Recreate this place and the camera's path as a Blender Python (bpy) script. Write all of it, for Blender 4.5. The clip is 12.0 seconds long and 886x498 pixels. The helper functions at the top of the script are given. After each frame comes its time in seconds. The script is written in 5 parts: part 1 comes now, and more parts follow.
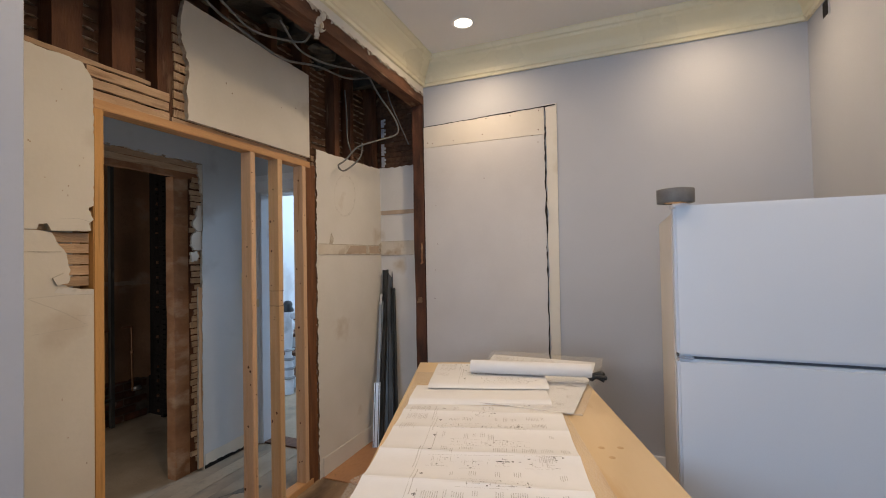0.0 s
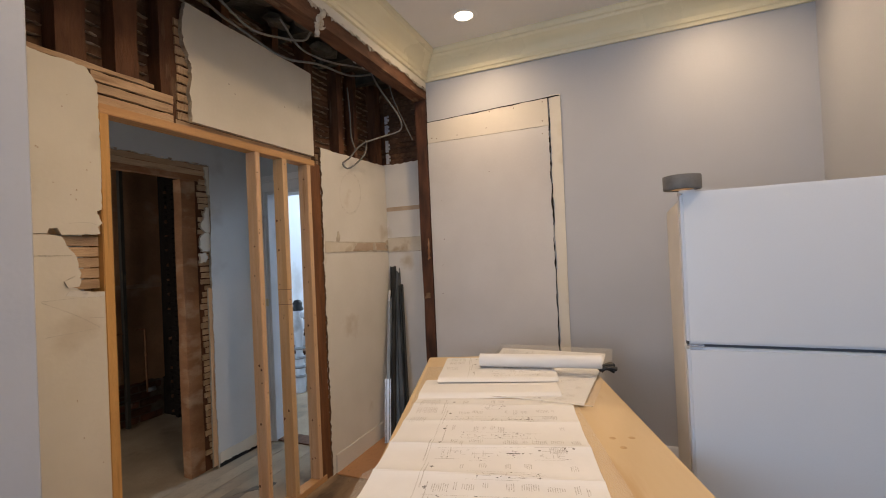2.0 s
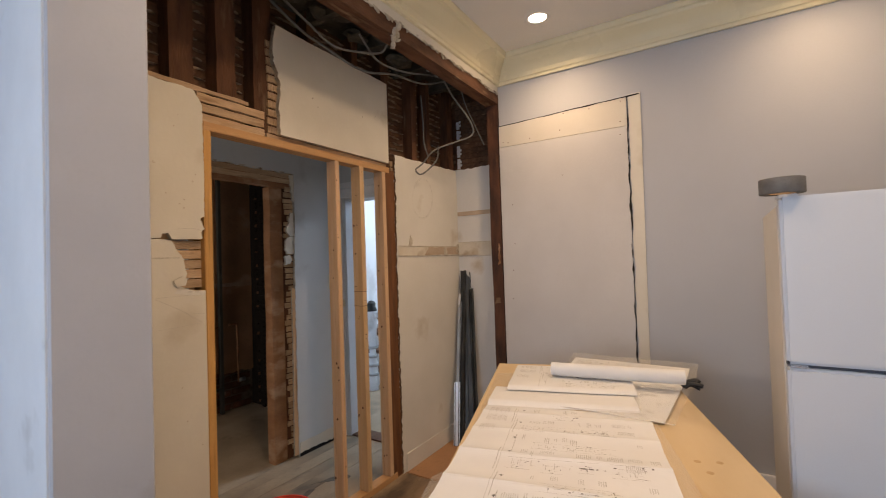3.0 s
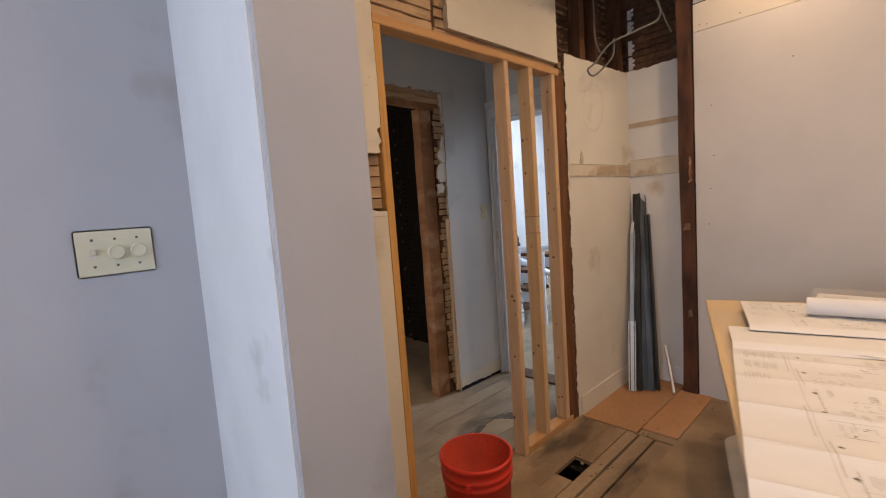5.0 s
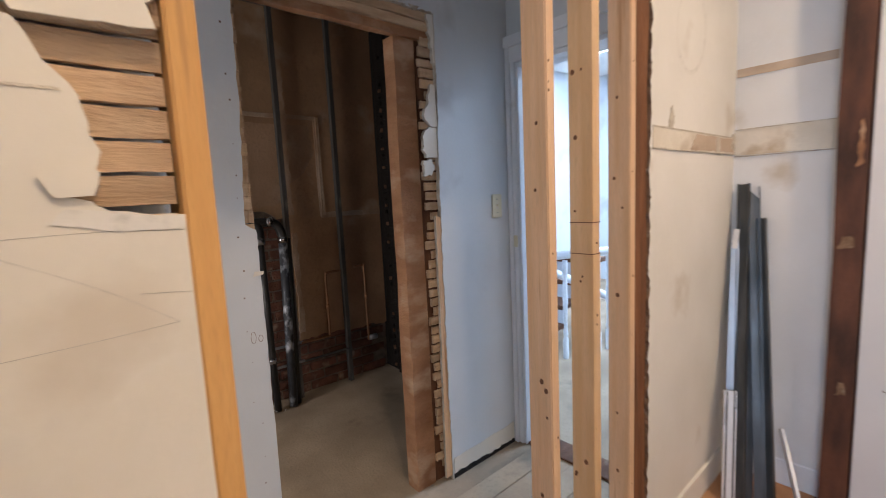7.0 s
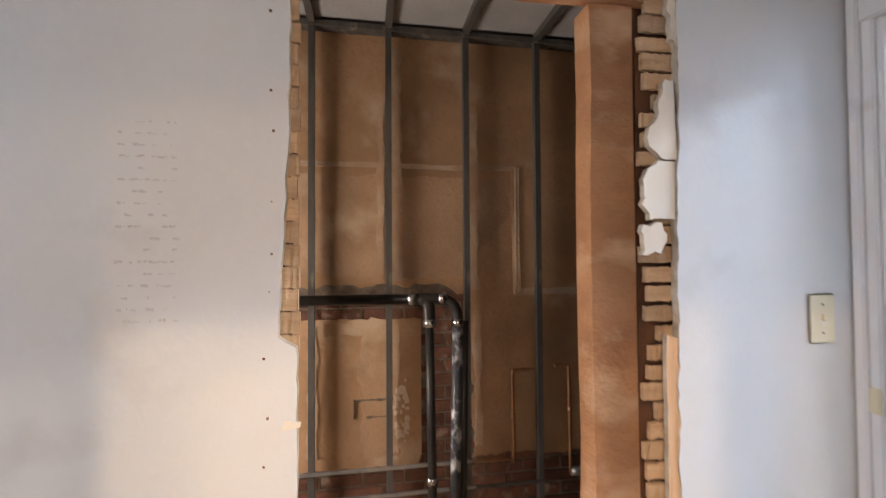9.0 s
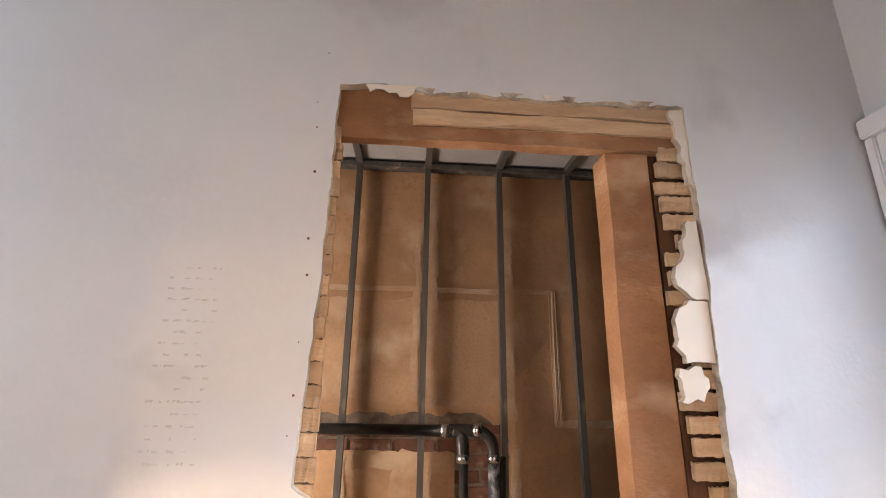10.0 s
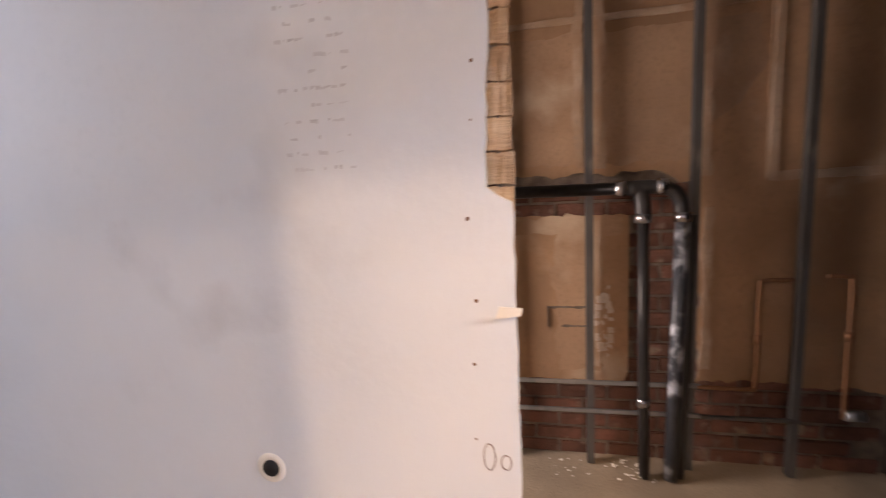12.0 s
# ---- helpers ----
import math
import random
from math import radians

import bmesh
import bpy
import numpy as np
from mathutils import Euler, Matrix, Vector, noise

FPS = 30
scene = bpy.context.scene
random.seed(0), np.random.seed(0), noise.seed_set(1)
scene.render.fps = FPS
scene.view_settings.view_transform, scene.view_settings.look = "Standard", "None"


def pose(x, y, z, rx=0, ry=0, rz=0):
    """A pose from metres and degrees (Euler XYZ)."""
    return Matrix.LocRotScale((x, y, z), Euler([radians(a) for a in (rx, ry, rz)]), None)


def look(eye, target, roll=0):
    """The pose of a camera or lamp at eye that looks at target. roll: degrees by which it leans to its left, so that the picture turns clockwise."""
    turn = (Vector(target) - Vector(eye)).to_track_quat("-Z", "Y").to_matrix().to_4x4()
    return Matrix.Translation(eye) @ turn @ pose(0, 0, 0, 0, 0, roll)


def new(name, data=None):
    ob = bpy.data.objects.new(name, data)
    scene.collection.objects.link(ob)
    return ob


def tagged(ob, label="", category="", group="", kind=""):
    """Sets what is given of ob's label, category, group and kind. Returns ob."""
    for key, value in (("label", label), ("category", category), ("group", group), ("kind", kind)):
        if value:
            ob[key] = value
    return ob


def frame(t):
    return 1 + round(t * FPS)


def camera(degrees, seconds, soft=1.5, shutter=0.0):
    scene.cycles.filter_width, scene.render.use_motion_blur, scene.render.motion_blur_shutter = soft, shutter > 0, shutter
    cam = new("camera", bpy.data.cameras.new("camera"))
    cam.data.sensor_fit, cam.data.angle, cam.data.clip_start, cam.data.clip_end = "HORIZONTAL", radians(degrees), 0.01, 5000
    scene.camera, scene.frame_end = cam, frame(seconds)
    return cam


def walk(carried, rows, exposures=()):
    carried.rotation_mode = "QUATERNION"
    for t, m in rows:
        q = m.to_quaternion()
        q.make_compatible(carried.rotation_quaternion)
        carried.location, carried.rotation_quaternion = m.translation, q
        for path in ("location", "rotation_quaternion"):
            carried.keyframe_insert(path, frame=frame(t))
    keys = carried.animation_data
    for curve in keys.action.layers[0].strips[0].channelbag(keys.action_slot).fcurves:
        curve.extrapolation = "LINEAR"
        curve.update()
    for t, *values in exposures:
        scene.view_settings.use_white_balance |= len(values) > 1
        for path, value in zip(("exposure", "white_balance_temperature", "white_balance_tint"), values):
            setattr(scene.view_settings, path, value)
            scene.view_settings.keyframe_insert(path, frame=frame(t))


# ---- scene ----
cam = camera(90.1, 12.0, soft=0.95, shutter=0.4)
PATH = [
    (0, (0.085, -0.067, 1.382), (-0.653, 1.792, 1.42), -1.1),
    (0.5, (0.106, -0.063, 1.363), (-0.618, 1.801, 1.384), -1.6),
    (1, (0.106, -0.058, 1.375), (-0.632, 1.801, 1.396), -1.6),
    (1.5, (0.099, -0.059, 1.375), (-0.646, 1.797, 1.4), -2.2),
    (2, (0.093, -0.06, 1.373), (-0.679, 1.784, 1.395), -2.6),
    (2.5, (0.083, -0.067, 1.378), (-0.859, 1.696, 1.411), -2.3),
    (3, (0.092, -0.069, 1.386), (-0.959, 1.632, 1.433), -1.9),
    (3.5, (0.043, -0.12, 1.359), (-1.162, 1.477, 1.358), -1.9),
    (5.5, (-0.634, 0.116, 1.281), (-2.077, 1.483, 1.063), -4.6),
    (6, (-0.867, 0.351, 1.283), (-2.277, 1.75, 1.056), -5.0),
    (6.5, (-1.008, 0.614, 1.274), (-2.403, 2.031, 1.061), -4.6),
    (7, (-1.128, 0.872, 1.295), (-2.618, 2.184, 1.059), -2.7),
    (7.5, (-1.315, 1.119, 1.283), (-2.981, 2.199, 1.044), -2.4),
    (9.5, (-1.777, 1.53, 1.417), (-3.759, 1.655, 1.65), 0.8),
    (10, (-1.717, 1.537, 1.434), (-3.636, 1.68, 1.977), 0.9),
    (10.5, (-1.727, 1.535, 1.372), (-3.707, 1.716, 1.591), 2.3),
    (11, (-1.796, 1.521, 1.278), (-3.779, 1.7, 1.094), 1.8),
    (11.5, (-1.918, 1.449, 1.259), (-3.899, 1.454, 0.984), -0.8),
    (12, (-2.043, 1.399, 1.242), (-3.978, 0.987, 0.953), -3.1),
]
walk(cam, [(t, look(eye, target, roll)) for t, eye, target, roll in PATH],
     [(0.0, -0.05, 6450, 11), (0.5, -0.04, 6950, 11), (1.5, -0.04, 6900, 12), (2.5, -0.03, 7250, 15), (3.5, -0.01, 7600, 17), (5.5, 0.1, 8100, 20), (6.0, 0.34, 9300, 18), (6.5, 0.56, 8900, 17), (7.0, 0.85, 6300, 14), (7.5, 1.1, 5450, 12), (9.5, 2.2, 7700, 20), (10.0, 2.33, 7700, 22), (10.5, 2.22, 7500, 23), (11.0, 1.98, 7600, 26), (12.0, 1.85, 7200, 27)])

# ---- levels and planes (metres) ----
F = -0.05          # floor of kitchen and hall
CEIL = 2.90        # kitchen ceiling
XP = -1.76         # plaster face of the opened partition, kitchen side
XH = -1.895        # plaster face of the same partition, hall side
XW = -2.61         # hall wall with the torn-out doorway
XB = -3.97         # back wall of the stripped bathroom
XK = -1.305         # line of the removed kitchen wall
YB = 3.08          # kitchen end wall
YA = 3.18          # back of the alcove
XR = 1.135         # right kitchen wall
YS = -2.4          # kitchen wall with the window

# ---- world and lights ----
world = bpy.data.worlds.new("sky")
scene.world = world
world.use_nodes = True
wn = world.node_tree
sky = wn.nodes.new("ShaderNodeTexSky")
sky.sky_type, sky.sun_disc = "NISHITA", False
sky.sun_elevation, sky.sun_rotation = radians(40), radians(150)
wn.links.new(sky.outputs[0], wn.nodes["Background"].inputs[0])
wn.nodes["Background"].inputs[1].default_value = 0.12


def area(name, m, sx, sy, power, color, spread=180):
    la = bpy.data.lights.new(name, "AREA")
    la.shape, la.size, la.size_y, la.energy, la.color = "RECTANGLE", sx, sy, power, color
    la.spread = radians(spread)
    ob = new(name, la)
    ob.matrix_world = m
    return ob


DAY = (0.52, 0.73, 1.0)
WARM = (1.0, 0.75, 0.49)
area("window_daylight", look((-0.5, YS + 0.02, 1.5), (-0.5, 0, 1.4)), 1.5, 1.4, 52, (0.46, 0.69, 1.0))
# the lamp at -1.85 is an unseen extra that lights the hall wall
for sx, power in ((-3.72, 30), (-1.85, 112)):
    area("skylight_daylight", look((sx, 5.5, 2.88), (sx, 5.5, 0)), 0.6, 0.7, power, DAY)
# bluish fill added at the unseen end of the hall
area("hall_fill", look((-2.25, -0.58, 1.75), (-2.25, 2, 1.45)), 0.5, 1.2, 3.4, (0.78, 0.89, 1.0))
# fill lamp added to brighten the bathroom, warm-tinted
area("bath_fill", look((-3.35, 0.03, 1.1), (-3.5, 2.5, 0.8)), 0.55, 0.8, 9.0, (1.0, 0.93, 0.86))
LAMPS = [(-0.815, 2.63), (0.62, 2.63), (-0.71, 1.02), (0.72, 1.02), (-0.71, -0.57), (0.72, -0.57)]
for lx, ly in LAMPS:
    la = bpy.data.lights.new("downlight", "SPOT")
    la.energy, la.color, la.spot_size, la.spot_blend, la.shadow_soft_size = {0: 46, 1: 36, 2: 50, 3: 60}.get(LAMPS.index((lx, ly)), 18), WARM, radians(166), 1.0, 0.05
    ob = new("downlight_lamp", la)
    ob.matrix_world = look((lx, ly, CEIL - 0.02), (lx, ly, 0))


# ---- materials ----
def mat(name, c1, c2, scale=6.0, rough=0.7, bump=0.1, fine=60.0, metal=0.0, stretch=(1, 1, 1), c3=None, spots=0.0, rand=0.0, spec=0.4, detail=6.0, coat=0.0, lo=0.35, hi=0.65, grit=0.72):
    """Two-scale noise surface: c1 and c2 mixed by broad noise, fine grain and bump; c3 in sparse stains."""
    m = bpy.data.materials.new(name)
    m.use_nodes = True
    nt = m.node_tree
    n, l = nt.nodes, nt.links
    b = n["Principled BSDF"]
    co = n.new("ShaderNodeTexCoord")
    mp = n.new("ShaderNodeMapping")
    mp.inputs["Scale"].default_value = stretch
    l.new(co.outputs["Object"], mp.inputs[0])
    vec = mp.outputs[0]
    if rand:
        info = n.new("ShaderNodeObjectInfo")
        add = n.new("ShaderNodeVectorMath")
        add.operation = "MULTIPLY_ADD"
        add.inputs[1].default_value, add.inputs[0].default_value = (37, 53, 71), (1, 1, 1)
        l.new(info.outputs["Random"], add.inputs[0])
        l.new(vec, add.inputs[2])
        vec = add.outputs[0]

    def nz(s, d):
        t = n.new("ShaderNodeTexNoise")
        t.inputs["Scale"].default_value, t.inputs["Detail"].default_value = s, d
        l.new(vec, t.inputs["Vector"])
        return t

    def mix(a, bcol, f, mode="MIX"):
        x = n.new("ShaderNodeMix")
        x.data_type, x.blend_type = "RGBA", mode
        for sock, v in ((x.inputs[6], a), (x.inputs[7], bcol)):
            if isinstance(v, tuple):
                sock.default_value = (*v, 1)
            else:
                l.new(v, sock)
        if isinstance(f, float):
            x.inputs[0].default_value = f
        else:
            l.new(f, x.inputs[0])
        return x.outputs[2]

    def ramp(f, lo_, hi_):
        r = n.new("ShaderNodeMapRange")
        r.inputs[1].default_value, r.inputs[2].default_value = lo_, hi_
        l.new(f, r.inputs[0])
        return r.outputs[0]
    broad, grain = nz(scale, detail), nz(fine, 4.0)
    col = mix(c1, c2, ramp(broad.outputs[0], lo, hi))
    col = mix(col, tuple(v * grit for v in c1), ramp(grain.outputs[0], 0.5, 0.85))
    if c3:
        st = nz(scale * 0.6 + 1.3, 8.0)
        col = mix(col, c3, ramp(st.outputs[0], 0.62 - spots, 0.74 - spots * 0.6))
    if rand:
        hsv = n.new("ShaderNodeHueSaturation")
        r = n.new("ShaderNodeMapRange")
        r.inputs[3].default_value, r.inputs[4].default_value = 1 - rand, 1 + rand
        l.new(info.outputs["Random"], r.inputs[0])
        l.new(r.outputs[0], hsv.inputs["Value"])
        l.new(col, hsv.inputs["Color"])
        col = hsv.outputs[0]
    l.new(col, b.inputs["Base Color"])
    rr = n.new("ShaderNodeMapRange")
    rr.inputs[3].default_value, rr.inputs[4].default_value = max(rough - 0.1, 0.03), min(rough + 0.12, 1)
    l.new(broad.outputs[0], rr.inputs[0])
    l.new(rr.outputs[0], b.inputs["Roughness"])
    b.inputs["Metallic"].default_value, b.inputs["Specular IOR Level"].default_value = metal, spec
    b.inputs["Coat Weight"].default_value = coat
    if bump:
        add = n.new("ShaderNodeMath")
        l.new(broad.outputs[0], add.inputs[0])
        l.new(grain.outputs[0], add.inputs[1])
        bp = n.new("ShaderNodeBump")
        bp.inputs["Strength"].default_value, bp.inputs["Distance"].default_value = bump, 0.01
        l.new(add.outputs[0], bp.inputs["Height"])
        l.new(bp.outputs[0], b.inputs["Normal"])
    return m


M = {}
M["grey_paint"] = mat("grey_wall_paint", (0.455, 0.47, 0.515), (0.42, 0.435, 0.48), 3.2, 0.55, 0.05, 90, c3=(0.33, 0.31, 0.305), spots=0.015, grit=0.95)
M["end_paint"] = mat("end_wall_paint", (0.475, 0.485, 0.515), (0.445, 0.455, 0.485), 1.3, 0.55, 0.04, 90, grit=0.95)
M["blue_paint"] = mat("hall_blue_paint", (0.625, 0.65, 0.668), (0.565, 0.59, 0.61), 2.0, 0.5, 0.06, 70, c3=(0.46, 0.465, 0.475), spots=0.03, grit=0.95)
M["cream"] = mat("cream_plaster", (0.72, 0.675, 0.59), (0.66, 0.615, 0.53), 3.0, 0.7, 0.06, 50, c3=(0.58, 0.52, 0.43), spots=-0.03, grit=0.95)
M["cream_pale"] = mat("pale_plaster", (0.74, 0.70, 0.62), (0.67, 0.63, 0.55), 2.5, 0.7, 0.06, 50, c3=(0.52, 0.45, 0.35), spots=-0.02, grit=0.95)
M["alcove_paint"] = mat("alcove_wall_paint", (0.73, 0.725, 0.715), (0.66, 0.655, 0.64), 2.5, 0.6, 0.06, 50, c3=(0.52, 0.46, 0.38), spots=-0.02, grit=0.95)
M["pencil"] = mat("pencil_smudge", (0.44, 0.445, 0.46), (0.54, 0.55, 0.57), 60, 0.8, 0.0)
M["alcove_side"] = mat("alcove_side_paint", (0.735, 0.71, 0.66), (0.665, 0.64, 0.585), 2.5, 0.7, 0.06, 50, c3=(0.54, 0.48, 0.40), spots=-0.02, grit=0.95)
M["raw"] = mat("raw_plaster_edge", (0.62, 0.57, 0.48), (0.42, 0.36, 0.28), 22, 0.95, 0.6, 140, c3=(0.25, 0.19, 0.14), spots=0.03)
M["raw_brown"] = mat("torn_brown_edge", (0.24, 0.15, 0.09), (0.13, 0.075, 0.042), 24, 0.95, 0.6, 140, c3=(0.45, 0.38, 0.29), spots=0.03)
M["band"] = mat("bare_plaster_band", (0.69, 0.64, 0.55), (0.62, 0.56, 0.46), 7, 0.85, 0.2, 60, c3=(0.40, 0.30, 0.19), spots=0.03, grit=0.9)
M["band_brown"] = mat("stained_plaster_band", (0.52, 0.41, 0.31), (0.44, 0.34, 0.25), 9, 0.85, 0.2, 60, c3=(0.30, 0.21, 0.14), spots=0.04, grit=0.9)
M["scuff_dark"] = mat("pencil_grey", (0.45, 0.42, 0.37), (0.54, 0.50, 0.44), 30, 0.8, 0.0)
M["faint_grey"] = mat("faint_grey_mark", (0.672, 0.645, 0.592), (0.70, 0.672, 0.62), 30, 0.75, 0.05, 60)
M["post_dark"] = mat("dark_old_post", (0.115, 0.042, 0.021), (0.042, 0.017, 0.010), 5, 0.7, 0.4, 60, stretch=(3, 3, 0.8), c3=(0.17, 0.075, 0.04), spots=0.04)
M["grey_board"] = mat("dusty_grey_ceiling_board", (0.42, 0.43, 0.44), (0.34, 0.345, 0.35), 3, 0.85, 0.1, 60)
# near-black colour standing in for deep shade, not a coating
M["shade_black"] = mat("shade_black_boards", (0.014, 0.010, 0.008), (0.008, 0.006, 0.005), 8, 0.95, 0.4, 60, stretch=(3, 3, 0.5))
M["floor_stain"] = mat("dark_floor_stain", (0.075, 0.06, 0.047), (0.13, 0.105, 0.08), 9, 0.85, 0.2, 60)
M["board"] = mat("gypsum_board", (0.62, 0.60, 0.59), (0.56, 0.54, 0.53), 2.2, 0.75, 0.03, 70, c3=(0.52, 0.50, 0.49), spots=-0.02, grit=0.95)
M["board_warm"] = mat("yellowed_board", (0.66, 0.615, 0.55), (0.60, 0.555, 0.485), 2.2, 0.75, 0.03, 70, c3=(0.52, 0.46, 0.38), spots=-0.01, grit=0.95)
M["white"] = mat("white_trim_paint", (0.79, 0.81, 0.84), (0.72, 0.74, 0.77), 4, 0.4, 0.05, 60, c3=(0.50, 0.50, 0.50), spots=-0.02, grit=0.95)
M["crown"] = mat("crown_cream_gloss", (0.80, 0.73, 0.52), (0.76, 0.685, 0.47), 3, 0.28, 0.02, 50, grit=0.95)
M["ceiling"] = mat("ceiling_paint", (0.80, 0.78, 0.75), (0.76, 0.74, 0.71), 2, 0.8, 0.03, 60, grit=0.95)
M["old_wood"] = mat("old_brown_timber", (0.155, 0.065, 0.031), (0.08, 0.034, 0.018), 7, 0.8, 0.4, 60, stretch=(3, 3, 0.6), c3=(0.24, 0.15, 0.09), spots=0.01, rand=0.12)
M["old_wood_h"] = mat("old_brown_beam", (0.165, 0.072, 0.036), (0.08, 0.034, 0.018), 7, 0.8, 0.5, 60, stretch=(3, 0.6, 3), c3=(0.30, 0.20, 0.12), spots=0.03, rand=0.1)
M["jamb_wood"] = mat("rough_orange_jamb", (0.36, 0.182, 0.09), (0.23, 0.11, 0.054), 5, 0.88, 0.5, 70, stretch=(1, 1, 1.9), c3=(0.46, 0.31, 0.20), spots=0.09, grit=0.75, lo=0.34, hi=0.68)
M["lath"] = mat("dry_lath", (0.57, 0.405, 0.26), (0.45, 0.30, 0.18), 12, 0.85, 0.35, 90, stretch=(3, 0.4, 3), c3=(0.26, 0.15, 0.08), spots=0.0, rand=0.18)
M["lath_dark"] = mat("dark_brown_lath", (0.17, 0.088, 0.05), (0.10, 0.05, 0.028), 12, 0.9, 0.35, 90, stretch=(3, 0.4, 3), rand=0.25)
M["keys"] = mat("plaster_keys", (0.40, 0.31, 0.23), (0.17, 0.11, 0.07), 25, 0.95, 0.5, 120)
M["lumber"] = mat("new_softwood", (0.70, 0.49, 0.29), (0.62, 0.40, 0.21), 5, 0.65, 0.12, 70, stretch=(9, 9, 0.5), c3=(0.44, 0.235, 0.10), spots=-0.02, rand=0.06)
M["lumber_pink"] = mat("new_softwood_pink", (0.70, 0.485, 0.315), (0.63, 0.405, 0.235), 5, 0.65, 0.12, 70, stretch=(9, 9, 0.5), c3=(0.44, 0.235, 0.11), spots=-0.02, rand=0.06)
M["lumber_h"] = mat("new_softwood_flat", (0.62, 0.36, 0.17), (0.54, 0.30, 0.13), 5, 0.65, 0.12, 70, stretch=(9, 0.5, 9), rand=0.06)
M["lumber_orange"] = mat("orange_softwood", (0.66, 0.37, 0.13), (0.57, 0.30, 0.095), 5, 0.6, 0.12, 70, stretch=(9, 9, 0.5), c3=(0.44, 0.235, 0.08), spots=-0.02)
M["brown_stud"] = mat("brown_stud", (0.21, 0.085, 0.032), (0.12, 0.048, 0.02), 6, 0.8, 0.3, 70, stretch=(4, 4, 0.5), c3=(0.10, 0.045, 0.02), spots=0.03)
M["ply_knot"] = mat("plywood_knot", (0.46, 0.29, 0.145), (0.54, 0.37, 0.20), 60, 0.6, 0.05)
M["knot"] = mat("dark_knot", (0.17, 0.075, 0.035), (0.10, 0.045, 0.025), 40, 0.7, 0.1)
M["ply"] = mat("table_plywood", (0.62, 0.475, 0.295), (0.575, 0.425, 0.25), 2.2, 0.55, 0.04, 60, stretch=(4, 0.6, 1), c3=(0.50, 0.33, 0.17), spots=0.03, grit=0.95)
M["red_ply"] = mat("reddish_plywood", (0.49, 0.27, 0.145), (0.40, 0.205, 0.105), 3, 0.75, 0.1, 60, stretch=(1, 0.5, 1), c3=(0.34, 0.24, 0.17), spots=0.02, rand=0.1)
M["floorboard"] = mat("dirty_floorboard", (0.36, 0.255, 0.165), (0.22, 0.148, 0.092), 3.8, 0.85, 0.3, 55, lo=0.38, hi=0.62, stretch=(1.4, 0.6, 1), c3=(0.10, 0.07, 0.048), spots=0.05)
M["hallboard"] = mat("dusty_grey_board", (0.35, 0.265, 0.18), (0.24, 0.178, 0.122), 3.4, 0.8, 0.25, 55, lo=0.36, hi=0.64, stretch=(1.1, 0.7, 1), c3=(0.13, 0.105, 0.08), spots=0.05, rand=0.04)
M["subfloor"] = mat("stained_subfloor", (0.39, 0.272, 0.168), (0.21, 0.14, 0.086), 2.6, 0.85, 0.15, 60, c3=(0.13, 0.10, 0.075), spots=0.07)
M["dust_floor"] = mat("dusty_mortar_floor", (0.36, 0.29, 0.21), (0.26, 0.205, 0.145), 3.5, 0.9, 0.3, 80, c3=(0.18, 0.135, 0.095), spots=0.02)
# near-black colour stands in for shade in hollows
M["dark"] = mat("void_shade", (0.02, 0.017, 0.015), (0.012, 0.01, 0.01), 5, 0.95, 0.2)
M["parge"] = mat("brown_parging", (0.49, 0.30, 0.17), (0.33, 0.20, 0.115), 2.6, 0.9, 0.25, 50, c3=(0.55, 0.42, 0.30), spots=0.05)
M["parge_pale"] = mat("pale_skim", (0.46, 0.30, 0.185), (0.35, 0.215, 0.13), 3.4, 0.9, 0.3, 60, c3=(0.52, 0.39, 0.27), spots=0.10)
M["skim_white"] = mat("chalky_skim", (0.52, 0.39, 0.28), (0.42, 0.28, 0.175), 7, 0.9, 0.3, 70, c3=(0.42, 0.265, 0.16), spots=0.12)
M["skim_fleck"] = mat("pale_plaster_fleck", (0.66, 0.56, 0.46), (0.55, 0.44, 0.34), 14, 0.9, 0.3, 80)
M["brick"] = mat("old_red_brick", (0.22, 0.10, 0.067), (0.125, 0.06, 0.043), 14, 0.9, 0.5, 90, c3=(0.32, 0.24, 0.18), spots=0.03, rand=0.25)
M["mortar"] = mat("lime_mortar", (0.24, 0.19, 0.15), (0.13, 0.10, 0.078), 20, 0.95, 0.5, 120)
M["steel"] = mat("galvanised_steel", (0.46, 0.48, 0.50), (0.36, 0.38, 0.40), 9, 0.42, 0.05, 90, metal=0.9, stretch=(2, 2, 0.4))
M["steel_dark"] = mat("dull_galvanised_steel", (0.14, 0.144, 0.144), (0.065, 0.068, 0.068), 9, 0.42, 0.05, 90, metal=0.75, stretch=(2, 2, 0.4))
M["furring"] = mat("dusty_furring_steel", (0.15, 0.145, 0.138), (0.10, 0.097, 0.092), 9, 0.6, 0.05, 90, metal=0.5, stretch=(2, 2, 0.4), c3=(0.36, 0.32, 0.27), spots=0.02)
# window reflection put into the pale bluish base colour
M["steel_sheen"] = mat("galvanised_steel_painted_sheen", (0.82, 0.86, 0.92), (0.74, 0.78, 0.84), 9, 0.3, 0.05, 90, metal=0.35, stretch=(2, 2, 0.4))
M["pipe"] = mat("black_drain_pipe", (0.022, 0.022, 0.024), (0.04, 0.038, 0.036), 8, 0.35, 0.1, 80, c3=(0.12, 0.10, 0.09), spots=-0.03)
# c3 flecks paint the bluish-white highlights of the riser
M["pipe_highlit"] = mat("highlight_flecked_pipe", (0.035, 0.04, 0.05), (0.06, 0.065, 0.075), 26, 0.4, 0.2, 60, c3=(0.58, 0.61, 0.66), spots=0.09, stretch=(1, 1, 0.7))
